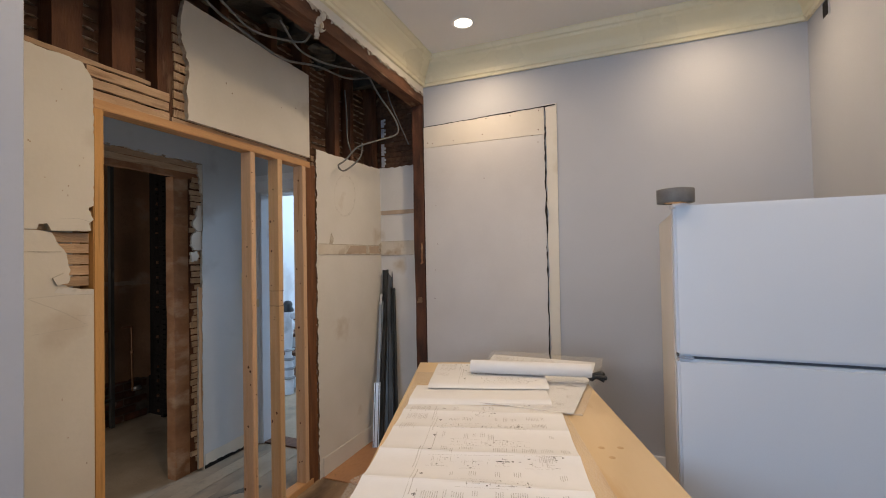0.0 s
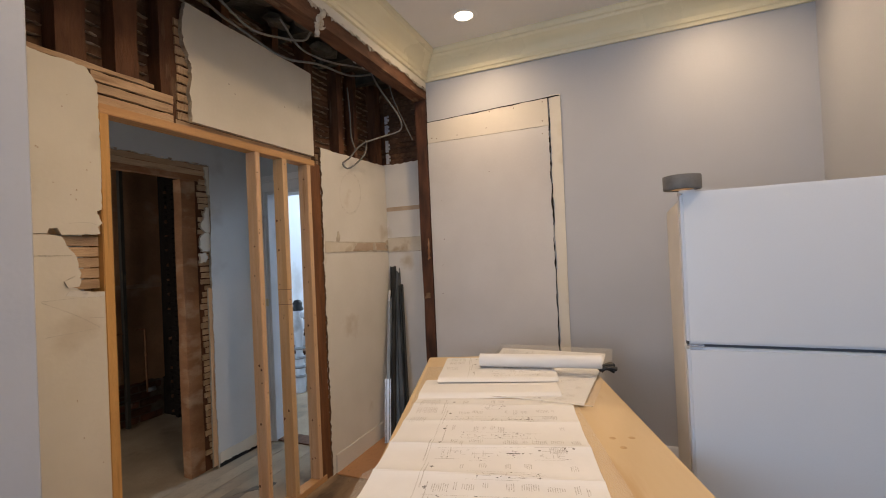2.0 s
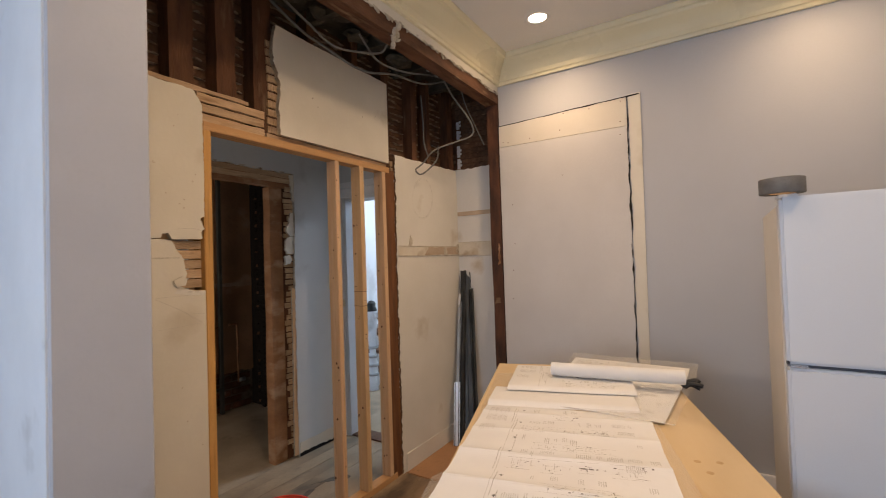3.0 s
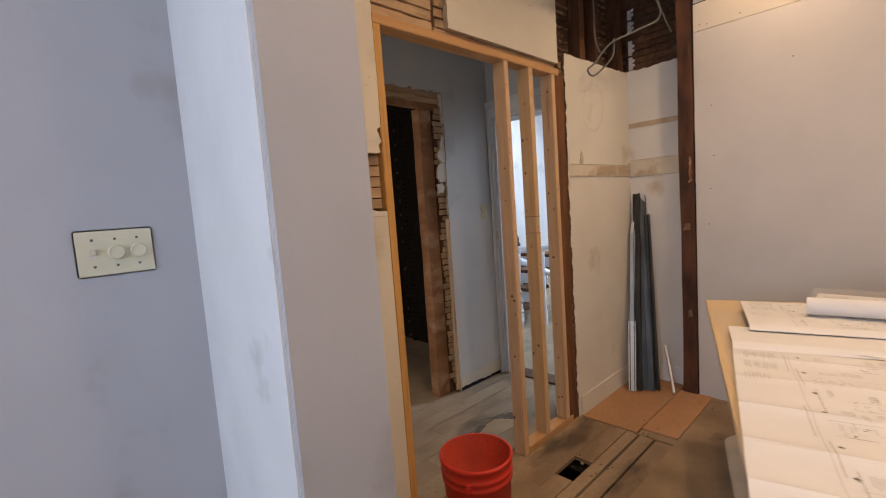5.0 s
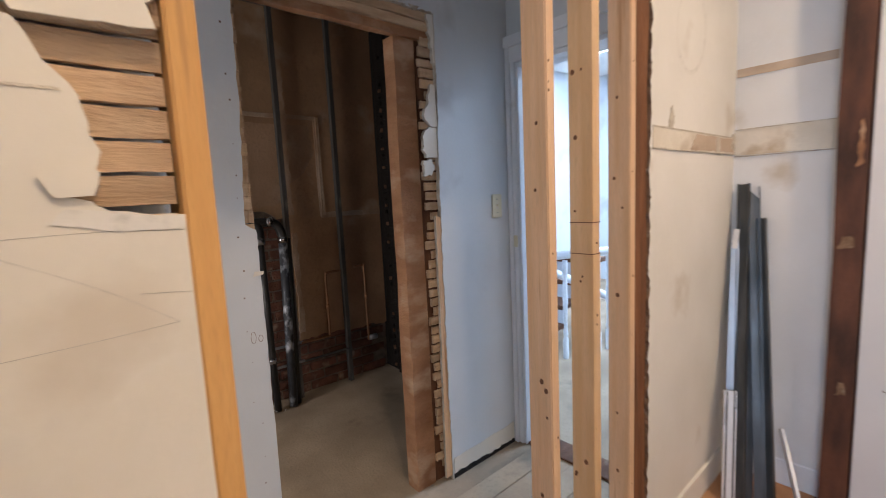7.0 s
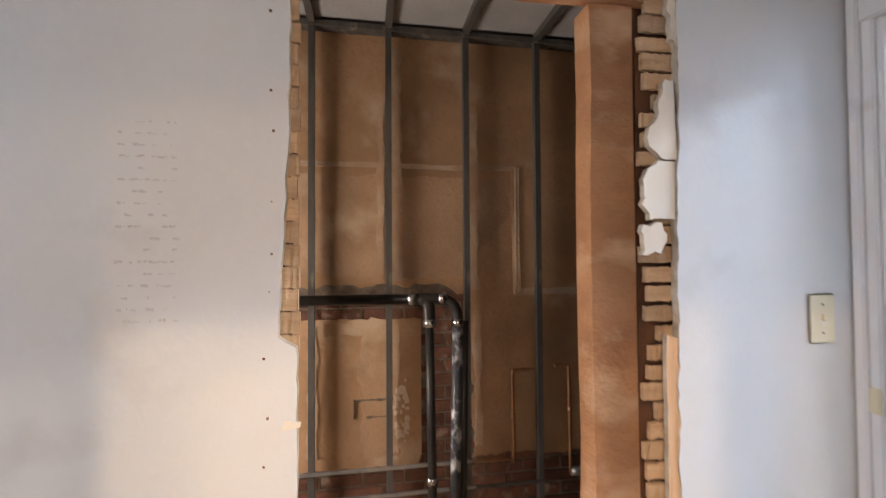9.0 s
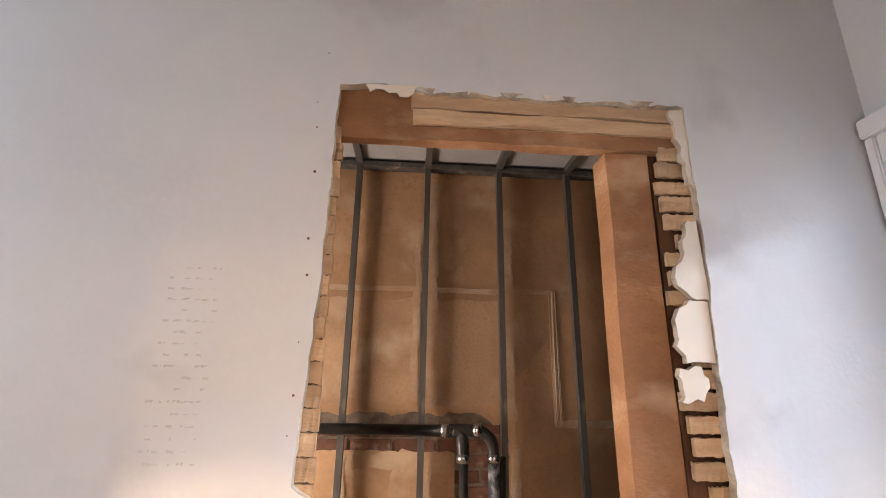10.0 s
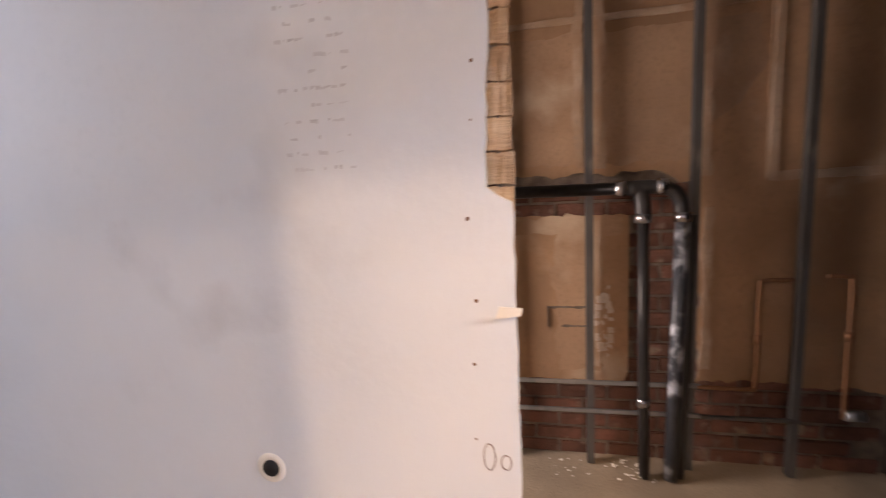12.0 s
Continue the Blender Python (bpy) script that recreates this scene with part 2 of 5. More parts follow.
M["copper"] = mat("copper_pipe", (0.45, 0.23, 0.12), (0.30, 0.16, 0.09), 12, 0.4, 0.05, 80, metal=0.8)
M["fridge"] = mat("fridge_enamel", (0.60, 0.63, 0.675), (0.58, 0.61, 0.655), 2, 0.32, 0.015, 220, spec=0.5, grit=0.95)
M["fridge_side"] = mat("fridge_side_enamel", (0.66, 0.62, 0.56), (0.62, 0.58, 0.52), 2, 0.4, 0.02, 200, grit=0.95)
M["gasket"] = mat("grey_gasket", (0.08, 0.085, 0.10), (0.06, 0.065, 0.08), 10, 0.6, 0.02)
M["chrome"] = mat("chrome", (0.6, 0.6, 0.62), (0.5, 0.5, 0.52), 10, 0.25, 0.0, metal=1.0)
M["tape"] = mat("grey_cloth_tape", (0.15, 0.145, 0.14), (0.12, 0.115, 0.11), 30, 0.6, 0.1, 200)
M["paper"] = mat("drawing_paper", (0.73, 0.735, 0.75), (0.69, 0.69, 0.70), 3, 0.75, 0.03, 40, grit=0.95)
M["ink"] = mat("grey_print", (0.42, 0.405, 0.39), (0.33, 0.32, 0.31), 40, 0.8, 0.0)
M["ink_dark"] = mat("dark_print", (0.10, 0.10, 0.10), (0.16, 0.16, 0.16), 40, 0.8, 0.0)
M["bucket"] = mat("red_plastic", (0.72, 0.045, 0.025), (0.62, 0.035, 0.02), 5, 0.42, 0.03, 60, grit=0.95)
M["bucket_in"] = mat("red_plastic_inside", (0.60, 0.075, 0.045), (0.50, 0.06, 0.035), 8, 0.55, 0.05, 60, c3=(0.50, 0.28, 0.22), spots=0.0)
M["almond"] = mat("almond_plastic", (0.70, 0.66, 0.50), (0.67, 0.63, 0.47), 6, 0.4, 0.0, grit=0.95)
M["black"] = mat("black_plastic", (0.02, 0.02, 0.022), (0.03, 0.03, 0.03), 10, 0.45, 0.05)
M["cable_grey"] = mat("grey_cable_sheath", (0.17, 0.168, 0.16), (0.13, 0.128, 0.12), 20, 0.5, 0.05)
M["insul"] = mat("grimy_shaded_rubble", (0.09, 0.085, 0.07), (0.05, 0.045, 0.038), 9, 0.95, 0.7, 60, c3=(0.16, 0.16, 0.13), spots=0.04)


def clear(name, tint, rough=0.08):
    m = bpy.data.materials.new(name)
    m.use_nodes = True
    b = m.node_tree.nodes["Principled BSDF"]
    b.inputs["Base Color"].default_value = (*tint, 1)
    b.inputs["Transmission Weight"].default_value, b.inputs["Roughness"].default_value = 1.0, rough
    b.inputs["IOR"].default_value = 1.2
    return m


M["film"] = mat("clear_plastic_film", (0.82, 0.81, 0.79), (0.78, 0.77, 0.75), 6, 0.22, 0.05, 30)
M["film"].node_tree.nodes["Principled BSDF"].inputs["Alpha"].default_value = 0.16
M["glass"] = clear("window_glass", (1, 1, 1), 0.0)


def glow(name, color, strength):
    m = bpy.data.materials.new(name)
    m.use_nodes = True
    b = m.node_tree.nodes["Principled BSDF"]
    b.inputs["Base Color"].default_value = (0.8, 0.8, 0.8, 1)
    b.inputs["Emission Color"].default_value, b.inputs["Emission Strength"].default_value = (*color, 1), strength
    return m


M["lens"] = glow("lit_lamp_lens", (1.0, 0.90, 0.72), 6.0)
M["skyglow"] = glow("skylight_diffuser", (0.9, 0.96, 1.0), 4.0)

# ---- mesh helpers ----
rnd = random.Random(7)


def mesh_of(bm, name, mats):
    me = bpy.data.meshes.new(name)
    bmesh.ops.recalc_face_normals(bm, faces=bm.faces)
    bm.to_mesh(me)
    bm.free()
    for m in (mats if isinstance(mats, (list, tuple)) else [mats]):
        me.materials.append(m)
    return me


def part(name, bm, mats, parent=None, label="", smooth=False):
    ob = new(name, mesh_of(bm, name, mats))
    if smooth:
        for p in ob.data.polygons:
            p.use_smooth = True
    if parent is not None:
        ob.parent = parent
    if label:
        ob["label"] = label
    return ob


def group(name, label, category, grp="", kind=""):
    ob = new(name)
    ob.empty_display_size = 0.1
    return tagged(ob, label, category, grp, kind)


def box(bm, x0, x1, y0, y1, z0, z1, bevel=0.0, mi=0):
    vs = [bm.verts.new((x, y, z)) for x in (x0, x1) for y in (y0, y1) for z in (z0, z1)]
    fs = [bm.faces.new([vs[i] for i in q]) for q in ((0, 1, 3, 2), (4, 6, 7, 5), (0, 4, 5, 1), (2, 3, 7, 6), (0, 2, 6, 4), (1, 5, 7, 3))]
    for f in fs:
        f.material_index = mi
    if bevel:
        es = {e for f in fs for e in f.edges}
        bmesh.ops.bevel(bm, geom=list(es), offset=bevel, segments=2, affect="EDGES")
    return vs


def solid(name, dims, m, parent=None, label="", bevel=0.003):
    bm = bmesh.new()
    box(bm, *dims, bevel)
    return part(name, bm, m, parent, label)


def structure(name, dims, m, label, category, bevel=0.0):
    return tagged(solid(name, dims, m, bevel=bevel), label, category, kind="structure")


def tube(bm, pts, r, n=10, mi=0, cap=True):
    """A round bar along a smooth run of points."""
    rings = []
    pts = [Vector(p) for p in pts]
    up = Vector((0.31, 0.17, 0.93))
    for i, p in enumerate(pts):
        d = (pts[min(i + 1, len(pts) - 1)] - pts[max(i - 1, 0)]).normalized()
        a = d.cross(up)
        a = a.normalized() if a.length > 1e-4 else Vector((1, 0, 0))
        b = d.cross(a)
        rr = r[i] if isinstance(r, (list, tuple)) else r
        rings.append([bm.verts.new(p + rr * (math.cos(t) * a + math.sin(t) * b)) for t in (2 * math.pi * k / n for k in range(n))])
    for q, w in zip(rings, rings[1:]):
        for k in range(n):
            f = bm.faces.new((q[k], q[(k + 1) % n], w[(k + 1) % n], w[k]))
            f.material_index, f.smooth = mi, True
    if cap:
        bm.faces.new(rings[0]).material_index = mi
        bm.faces.new(rings[-1][::-1]).material_index = mi


def spline(ctrl, steps=8):
    """Catmull-Rom through the control points."""
    c = [Vector(p) for p in ctrl]
    c = [2 * c[0] - c[1]] + c + [2 * c[-1] - c[-2]]
    out = []
    for a, b, d, e in zip(c, c[1:], c[2:], c[3:]):
        for k in range(steps):
            t = k / steps
            out.append(0.5 * ((2 * b) + (d - a) * t + (2 * a - 5 * b + 4 * d - e) * t * t + (3 * b - a - 3 * d + e) * t ** 3))
    return out + [c[-2]]


def lathe(bm, prof, n=32, mi=0, at=(0, 0, 0)):
    rings = []
    for r, z in prof:
        rings.append([bm.verts.new((at[0] + r * math.cos(2 * math.pi * k / n), at[1] + r * math.sin(2 * math.pi * k / n), at[2] + z)) for k in range(n)])
    for q, w in zip(rings, rings[1:]):
        for k in range(n):
            f = bm.faces.new((q[k], q[(k + 1) % n], w[(k + 1) % n], w[k]))
            f.material_index, f.smooth = mi, True
    return rings


def torn(pts, amp=0.006, step=0.018, seed=1):
    """A polygon whose flagged edges (third value 1) are broken into a ragged line."""
    r = random.Random(seed)
    out = []
    for i, p in enumerate(pts):
        q = pts[(i + 1) % len(pts)]
        out.append((p[0], p[1]))
        if len(p) > 2 and p[2]:
            a = p[2] * amp
            dx, dy = q[0] - p[0], q[1] - p[1]
            ln = math.hypot(dx, dy)
            k = max(2, int(ln / step))
            walk_off = 0.0
            for s in range(1, k):
                walk_off = 0.6 * walk_off + r.uniform(-a, a)
                t = (s + r.uniform(-0.25, 0.25)) / k
                out.append((p[0] + dx * t - dy / ln * walk_off, p[1] + dy * t + dx / ln * walk_off))
    return out


def sheet(name, poly, axis, face, depth, mats, parent=None, label=""):
    """A slab with the given outline; axis x: outline in (y, z), axis y: in (x, z), axis z: in (x, y). depth runs away from the face; rim takes material 1."""
    bm = bmesh.new()
    place = {"x": lambda a, b, d: (d, a, b), "y": lambda a, b, d: (a, d, b), "z": lambda a, b, d: (a, b, d)}[axis]
    front = [bm.verts.new(place(a, b, face)) for a, b in poly]
    back = [bm.verts.new(place(a, b, face + depth)) for a, b in poly]
    bm.faces.new(front)
    bm.faces.new(back[::-1])
    n = len(poly)
    for k in range(n):
        f = bm.faces.new((front[k], back[k], back[(k + 1) % n], front[(k + 1) % n]))
        f.material_index = 1 if isinstance(mats, (list, tuple)) and len(mats) > 1 else 0
    bm.normal_update()
    bmesh.ops.triangulate(bm, faces=[f for f in bm.faces if len(f.verts) > 4])
    return part(name, bm, mats, parent, label)


def bend_box(name, x0, x1, y0, y1, z0, z1, m, parent=None, label="", wob=0.004, seed=0, long="z"):
    """Rough sawn timber: a box cut along its length with uneven edges."""
    r = random.Random(seed)
    bm = bmesh.new()
    k = 10
    rings = []
    for i in range(k + 1):
        t = i / k
        o = [r.uniform(-wob, wob) for _ in range(8)]
        if long == "z":
            z = z0 + (z1 - z0) * t
            c = [(x0 + o[0], y0 + o[1], z), (x1 + o[2], y0 + o[3], z), (x1 + o[4], y1 + o[5], z), (x0 + o[6], y1 + o[7], z)]
        elif long == "y":
            y = y0 + (y1 - y0) * t
            c = [(x0 + o[0], y, z0 + o[1]), (x1 + o[2], y, z0 + o[3]), (x1 + o[4], y, z1 + o[5]), (x0 + o[6], y, z1 + o[7])]
        else:
            x = x0 + (x1 - x0) * t
            c = [(x, y0 + o[0], z0 + o[1]), (x, y1 + o[2], z0 + o[3]), (x, y1 + o[4], z1 + o[5]), (x, y0 + o[6], z1 + o[7])]
        rings.append([bm.verts.new(p) for p in c])
    for q, w in zip(rings, rings[1:]):
        for s in range(4):
            bm.faces.new((q[s], q[(s + 1) % 4], w[(s + 1) % 4], w[s]))
    bm.faces.new(rings[0])
    bm.faces.new(rings[-1][::-1])
    return part(name, bm, m, parent, label)


# ---- setting: kitchen shell ----
structure("ceiling", (XK, XR + 0.15, YS - 0.15, YB + 0.15, CEIL, CEIL + 0.12), M["ceiling"], "white painted kitchen ceiling with recessed lights", "ceiling")
wall_end = structure("wall_end", (XK, XR + 0.15, YB, YB + 0.14, F, CEIL), M["end_paint"], "pale grey painted kitchen end wall", "wall")
structure("wall_right", (XR, XR + 0.14, YS, YB, F, CEIL), M["end_paint"], "pale grey painted side wall", "wall")
structure("wall_switch", (-1.92, -1.78, YS, 0.35, F, CEIL), M["grey_paint"], "blue-grey painted wall with a switch plate", "wall")
# window wall behind the walk
for k, d in enumerate(((-1.92, -1.25, F, CEIL), (0.25, XR + 0.15, F, CEIL), (-1.25, 0.25, F, 0.8), (-1.25, 0.25, 2.2, CEIL))):
    structure("wall_window_%d" % (k + 1), (d[0], d[1], YS - 0.14, YS, d[2], d[3]), M["grey_paint"], "grey painted wall round the window", "wall")
structure("ceiling_switch", (-1.92, XK, YS - 0.15, 0.5, CEIL, CEIL + 0.1), M["ceiling"], "white ceiling strip beside the stub wall", "ceiling")
tagged(sheet("wall_pier", [(-1.78, 0.345), (-1.162, 0.301), (-1.158, 0.305), (-1.158, 0.508), (-1.163, 0.512), (-1.34, 0.583), (-1.78, 0.583)], "z", F, CEIL - F, [M["grey_paint"]]), "grey painted stub of the removed wall, scuffed", "wall", kind="structure")
tagged(sheet("trim_pier", [(-1.7795, 0.3455), (-1.166, 0.3015), (-1.166, 0.2965), (-1.7795, 0.3405)], "z", F + 0.001, CEIL - F - 0.002, [M["white"]]), "white painted jamb face of the stub wall", "trim", kind="structure")

win = group("window_1", "white painted sash window facing daylight", "window", kind="structure")
for d in ((-1.25, -1.19, 0.8, 2.2), (0.19, 0.25, 0.8, 2.2), (-1.19, 0.19, 0.8, 0.86), (-1.19, 0.19, 2.14, 2.2), (-1.19, 0.19, 1.47, 1.53)):
    solid("window_frame", (d[0], d[1], YS - 0.1, YS - 0.04, d[2], d[3]), M["white"], win)
for d in ((0.86, 1.47), (1.53, 2.14)):
    p = solid("pane", (-1.19, 0.19, YS - 0.075, YS - 0.07, d[0], d[1]), M["glass"], win, bevel=0)
    p.visible_shadow = False


def crown(name, axis, face, a0, a1, sgn):
    """Crown moulding: a stepped cove swept along a wall. sgn: the side of the face on which the room lies."""
    prof = [(0, 0.19), (0, 0), (0.018, 0.0), (0.022, 0.018), (0.03, 0.024), (0.034, 0.05), (0.05, 0.085), (0.08, 0.12), (0.105, 0.135), (0.112, 0.15), (0.125, 0.155), (0.135, 0.175), (0.135, 0.19)]
    bm = bmesh.new()
    ends = []
    for a in (a0, a1):
        vs = []
        for d, z in prof:
            cut = d if a == a1 else 0
            p = (face + sgn * d, a - cut, CEIL - 0.19 + z) if axis == "x" else (a + (d if a == a0 else -d), face + sgn * d, CEIL - 0.19 + z)
            vs.append(bm.verts.new(p))
        ends.append(vs)
    n = len(prof)
    for k in range(n - 1):
        bm.faces.new((ends[0][k], ends[0][k + 1], ends[1][k + 1], ends[1][k])).smooth = 5 < k < 8
    return tagged(part(name, bm, M["crown"]), "cream glossy crown moulding along the ceiling", "moulding", kind="structure")


crown("trim_crown_1", "x", XK, YS, YB, 1)
crown("trim_crown_2", "y", YB, XK, XR, -1)
crown("trim_crown_3", "x", XR, YS, YB, -1)
structure("baseboard_end", (-0.2, XR, YB - 0.018, YB, F, F + 0.14), M["white"], "white painted baseboard", "baseboard", bevel=0.004)

# plaster left hanging over the beam, torn along its lower edge
sheet("wall_over_beam", torn([(0.585, CEIL), (0.585, 2.645, 0.4), (1.72, 2.652, 1.0), (1.86, 2.655, 0.5), (2.15, 2.655, 1.0), (3.08, 2.66), (3.08, CEIL)], 0.009, 0.02, 3), "x", XK, -0.03, [M["cream_pale"], M["raw"]])
tagged(bpy.data.objects["wall_over_beam"], "pale plaster over the exposed beam, torn along its edge", "wall", kind="structure")

# ---- setting: the opened partition ----
beam = group("exposed_beam", "dark brown rough-sawn beam under the torn plaster", "beam", kind="structure")
bend_box("beam", XK - 0.10, XK - 0.006, 0.585, 3.08, 2.575, 2.69, M["old_wood_h"], beam, wob=0.006, seed=2, long="y")
bend_box("nailer", XK - 0.145, XK - 0.10, 0.585, 3.08, 2.62, 2.70, M["old_wood_h"], beam, wob=0.006, seed=5, long="y")
post = group("corner_post", "dark brown old timber post with paint scars", "post", kind="structure")
bend_box("post", -1.397, -1.312, 3.064, 3.15, F, 2.60, M["post_dark"], post, wob=0.004, seed=4)
for k, (px, pz, w, ph) in enumerate(((-1.335, 1.33, 0.009, 0.17), (-1.36, 1.03, 0.024, 0.05), (-1.35, 0.46, 0.014, 0.06))):
    sheet("paint_scar", torn([(px - w, pz, 1), (px + w, pz + 0.01, 1), (px + w * 0.6, pz + ph, 1), (px - w * 0.4, pz + ph * 0.9, 1)], 0.004, 0.01, 300 + k), "y", 3.0595, 0.008, [M["jamb_wood" if k == 0 else "raw_brown"]], post)

partition = group("wall_partition", "half-demolished lath and plaster partition with new studs", "wall", kind="structure")
# cream panel with the broken patch
sheet("plaster_panel", torn([(0.583, F), (1.000, F), (1.000, 1.288, 0.6), (0.925, 1.296, 1), (0.909, 1.308), (0.880, 1.316), (0.868, 1.332, 0.6), (0.884, 1.325), (0.908, 1.318, 0.6), (0.924, 1.363, 0.8), (0.916, 1.395, 0.6), (0.911, 1.422, 0.6), (0.886, 1.455, 0.5), (0.866, 1.496), (0.826, 1.5025, 0.15), (0.583, 1.4965)], 0.005, 0.014, 11), "x", XP, -0.025, [M["cream"], M["raw"]], partition)
sheet("plaster_panel", torn([(0.583, 1.500, 0.15), (0.824, 1.506), (0.830, 1.525, 0.5), (0.853, 1.528, 0.5), (0.866, 1.502), (0.93, 1.504, 0.5), (0.992, 1.508, 0.4), (0.984, 1.535, 0.6), (1.0, 1.55, 0.6), (0.990, 1.575, 0.6), (0.984, 1.595), (1.0, 1.602, 0.6), (1.000, 2.08, 0.8), (0.965, 2.137, 0.7), (0.583, 2.15)], 0.005, 0.014, 12), "x", XP, -0.025, [M["cream"], M["raw"]], partition)
sheet("lifted_flap", torn([(0.866, 1.336), (0.878, 1.312), (0.912, 1.314, 0.6), (0.920, 1.34, 0.8), (0.90, 1.352)], 0.003, 0.010, 31), "x", XP + 0.007, -0.005, [M["cream"], M["raw"]], partition)
bend_box("paint_line", XP - 0.002, XP + 0.001, 0.583, 0.895, 1.4265, 1.4295, M["raw"], partition, wob=0.0008, seed=33, long="y")
for pts in (((0.80, 1.268), (0.903, 1.21), (0.981, 1.154)), ((0.981, 1.154), (0.896, 1.149), (0.81, 1.146)), ((0.80, 1.271), (0.909, 1.273), (0.995, 1.269)), ((0.944, 1.196), (0.998, 1.19)), ((0.62, 1.56), (0.70, 1.575), (0.73, 1.565)), ((0.89, 1.545), (0.95, 1.55), (0.99, 1.54))):
    bm = bmesh.new()
    tube(bm, spline([(XP + 0.0002, y, z) for y, z in pts], 6), 0.0004, 5)
    part("pencil_line", bm, M["scuff_dark"], partition)
sheet("grey_paint_strip", torn([(0.872, 1.284, 0.5), (0.93, 1.272, 0.5), (0.999, 1.270), (0.999, 1.287, 0.4), (0.93, 1.293, 0.6), (0.885, 1.300, 0.6)], 0.003, 0.012, 35), "x", XP + 0.0015, -0.001, [M["faint_grey"]], partition, "faint grey sliver on the plaster")
for k in range(14):
    y, z = rnd.uniform(0.78, 0.98), rnd.choice((rnd.uniform(1.62, 2.05), rnd.uniform(0.2, 1.0)))
    solid("nail_speck", (XP - 0.001, XP + 0.0006, y, y + rnd.uniform(0.002, 0.004), z, z + rnd.uniform(0.003, 0.008)), M["band_brown"], partition, bevel=0)
for k in range(4):
    y, z = rnd.uniform(1.5, 2.2), rnd.uniform(2.15, 2.5)
    solid("nail_speck", (XP - 0.001, XP + 0.0006, y, y + 0.004, z, z + 0.007), M["raw_brown"], partition, bevel=0)
# laths in the broken patch
for k in range(8):
    z = 1.302 + 0.0405 * k
    bend_box("lath", XP - 0.036, XP - 0.027, 0.76, 0.998, z, z + 0.0355, M["lath"], partition, wob=0.0008, seed=40 + k, long="y")
for k in range(3):
    z = 1.515 + 0.0405 * k
    bend_box("lath", XP - 0.026, XP - 0.014, 0.97, 0.999, z, z + 0.03, M["lath"], partition, wob=0.0018, seed=50 + k, long="y")
# upper panel over the header
sheet("plaster_panel", torn([(1.40, 2.045), (2.270, 2.045), (2.270, 2.582, 0.3), (1.385, 2.600, 1), (1.372, 2.43, 1.6), (1.405, 2.32, 1)], 0.006, 0.018, 13), "x", XP, -0.025, [M["cream_pale"], M["raw"]], partition)
for k in range(11):
    z = 2.05 + 0.0435 * k
    bend_box("lath", XP - 0.036, XP - 0.027, 1.345 + 0.012 * rnd.random(), 1.42, z, z + 0.033, M["lath"], partition, wob=0.002, seed=70 + k, long="y")
bend_box("lath", XP - 0.036, XP - 0.026, 1.34, 2.270, 2.019, 2.043, M["lath"], partition, wob=0.002, seed=66, long="y")
for k, (a, b) in enumerate(((1.0, 1.325), (1.0, 1.322), (0.99, 1.326))):
    z = 2.020 + 0.044 * k
    bend_box("lath", XP - 0.034, XP - 0.022, a, b, z, z + 0.036, M["lath"], partition, wob=0.0018, seed=80 + k, long="y")
bend_box("lath", XP - 0.034, XP - 0.022, 0.6, 1.24, 2.150, 2.168, M["lath"], partition, wob=0.003, seed=86, long="y")
# alcove side panel
sheet("plaster_panel", torn([(2.330, F), (3.215, F), (3.215, 2.13, 0.5), (2.62, 2.118, 0.4), (2.335, 2.112, 1.1)], 0.006, 0.012, 14), "x", XP, -0.014, [M["alcove_side"], M["raw_brown"]], partition)
for k in range(46):
    z = F + 0.13 + 0.0435 * k
    bend_box("lath", XP - 0.036, XP - 0.027, 2.318 + 0.010 * rnd.random(), 2.345, z, z + 0.034, M["lath"], partition, wob=0.002, seed=100 + k, long="y")
# old studs, above and beside the openings
for k, (a, b, z0) in enumerate(((0.70, 0.745, 2.14), (0.885, 0.985, 2.16), (1.09, 1.185, 2.12), (1.28, 1.385, 2.03), (1.62, 1.67, 2.03), (1.98, 2.03, 2.03), (2.250, 2.330, F), (2.250, 2.330, 2.0), (2.60, 2.66, 2.0), (2.80, 2.845, 2.0), (3.12, 3.20, 2.0))):
    bend_box("old_stud", XP - (0.075 if z0 == F else 0.118), XP - (0.008 if z0 == F else 0.037), a, b, z0, 1.999 if z0 == F else 2.86, M["brown_stud" if z0 == F else "old_wood"], partition, wob=0.003, seed=150 + k)
# hall-side laths seen from behind, with the plaster keys between them
kb = bmesh.new()
bays = [(0.585, 0.70), (0.745, 0.885), (0.985, 1.09), (1.185, 1.28), (1.385, 1.62), (1.67, 1.98), (2.03, 2.25), (2.345, 2.60), (2.66, 2.80), (2.845, 3.12)]
for bi, (a, b) in enumerate(bays):
    for k in range(17):
        z = 2.12 + 0.0435 * k
        if 1.3 < a < 2.3 and z < 2.5:
            continue
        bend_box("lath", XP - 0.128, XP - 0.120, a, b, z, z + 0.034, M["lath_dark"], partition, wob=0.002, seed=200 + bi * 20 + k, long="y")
        y = a + 0.02
        while y < b - 0.03:
            w = rnd.uniform(0.018, 0.04)
            if rnd.random() < 0.7:
                c = (XP - 0.113, y + w / 2, z + 0.039 - rnd.uniform(0, 0.008))
                g = bmesh.ops.create_icosphere(kb, subdivisions=1, radius=1)
                for v in g["verts"]:
                    v.co = Vector((c[0] + v.co.x * 0.012, c[1] + v.co.y * w * rnd.uniform(0.7, 1.3), c[2] + v.co.z * rnd.uniform(0.002, 0.007) + 0.006 * noise.noise((c[1] * 40 + v.co.y, c[2] * 30, bi))))
            y += w
tagged(part("plaster_keys", kb, M["keys"], partition, "plaster squeezed between the laths"), kind="stuff")
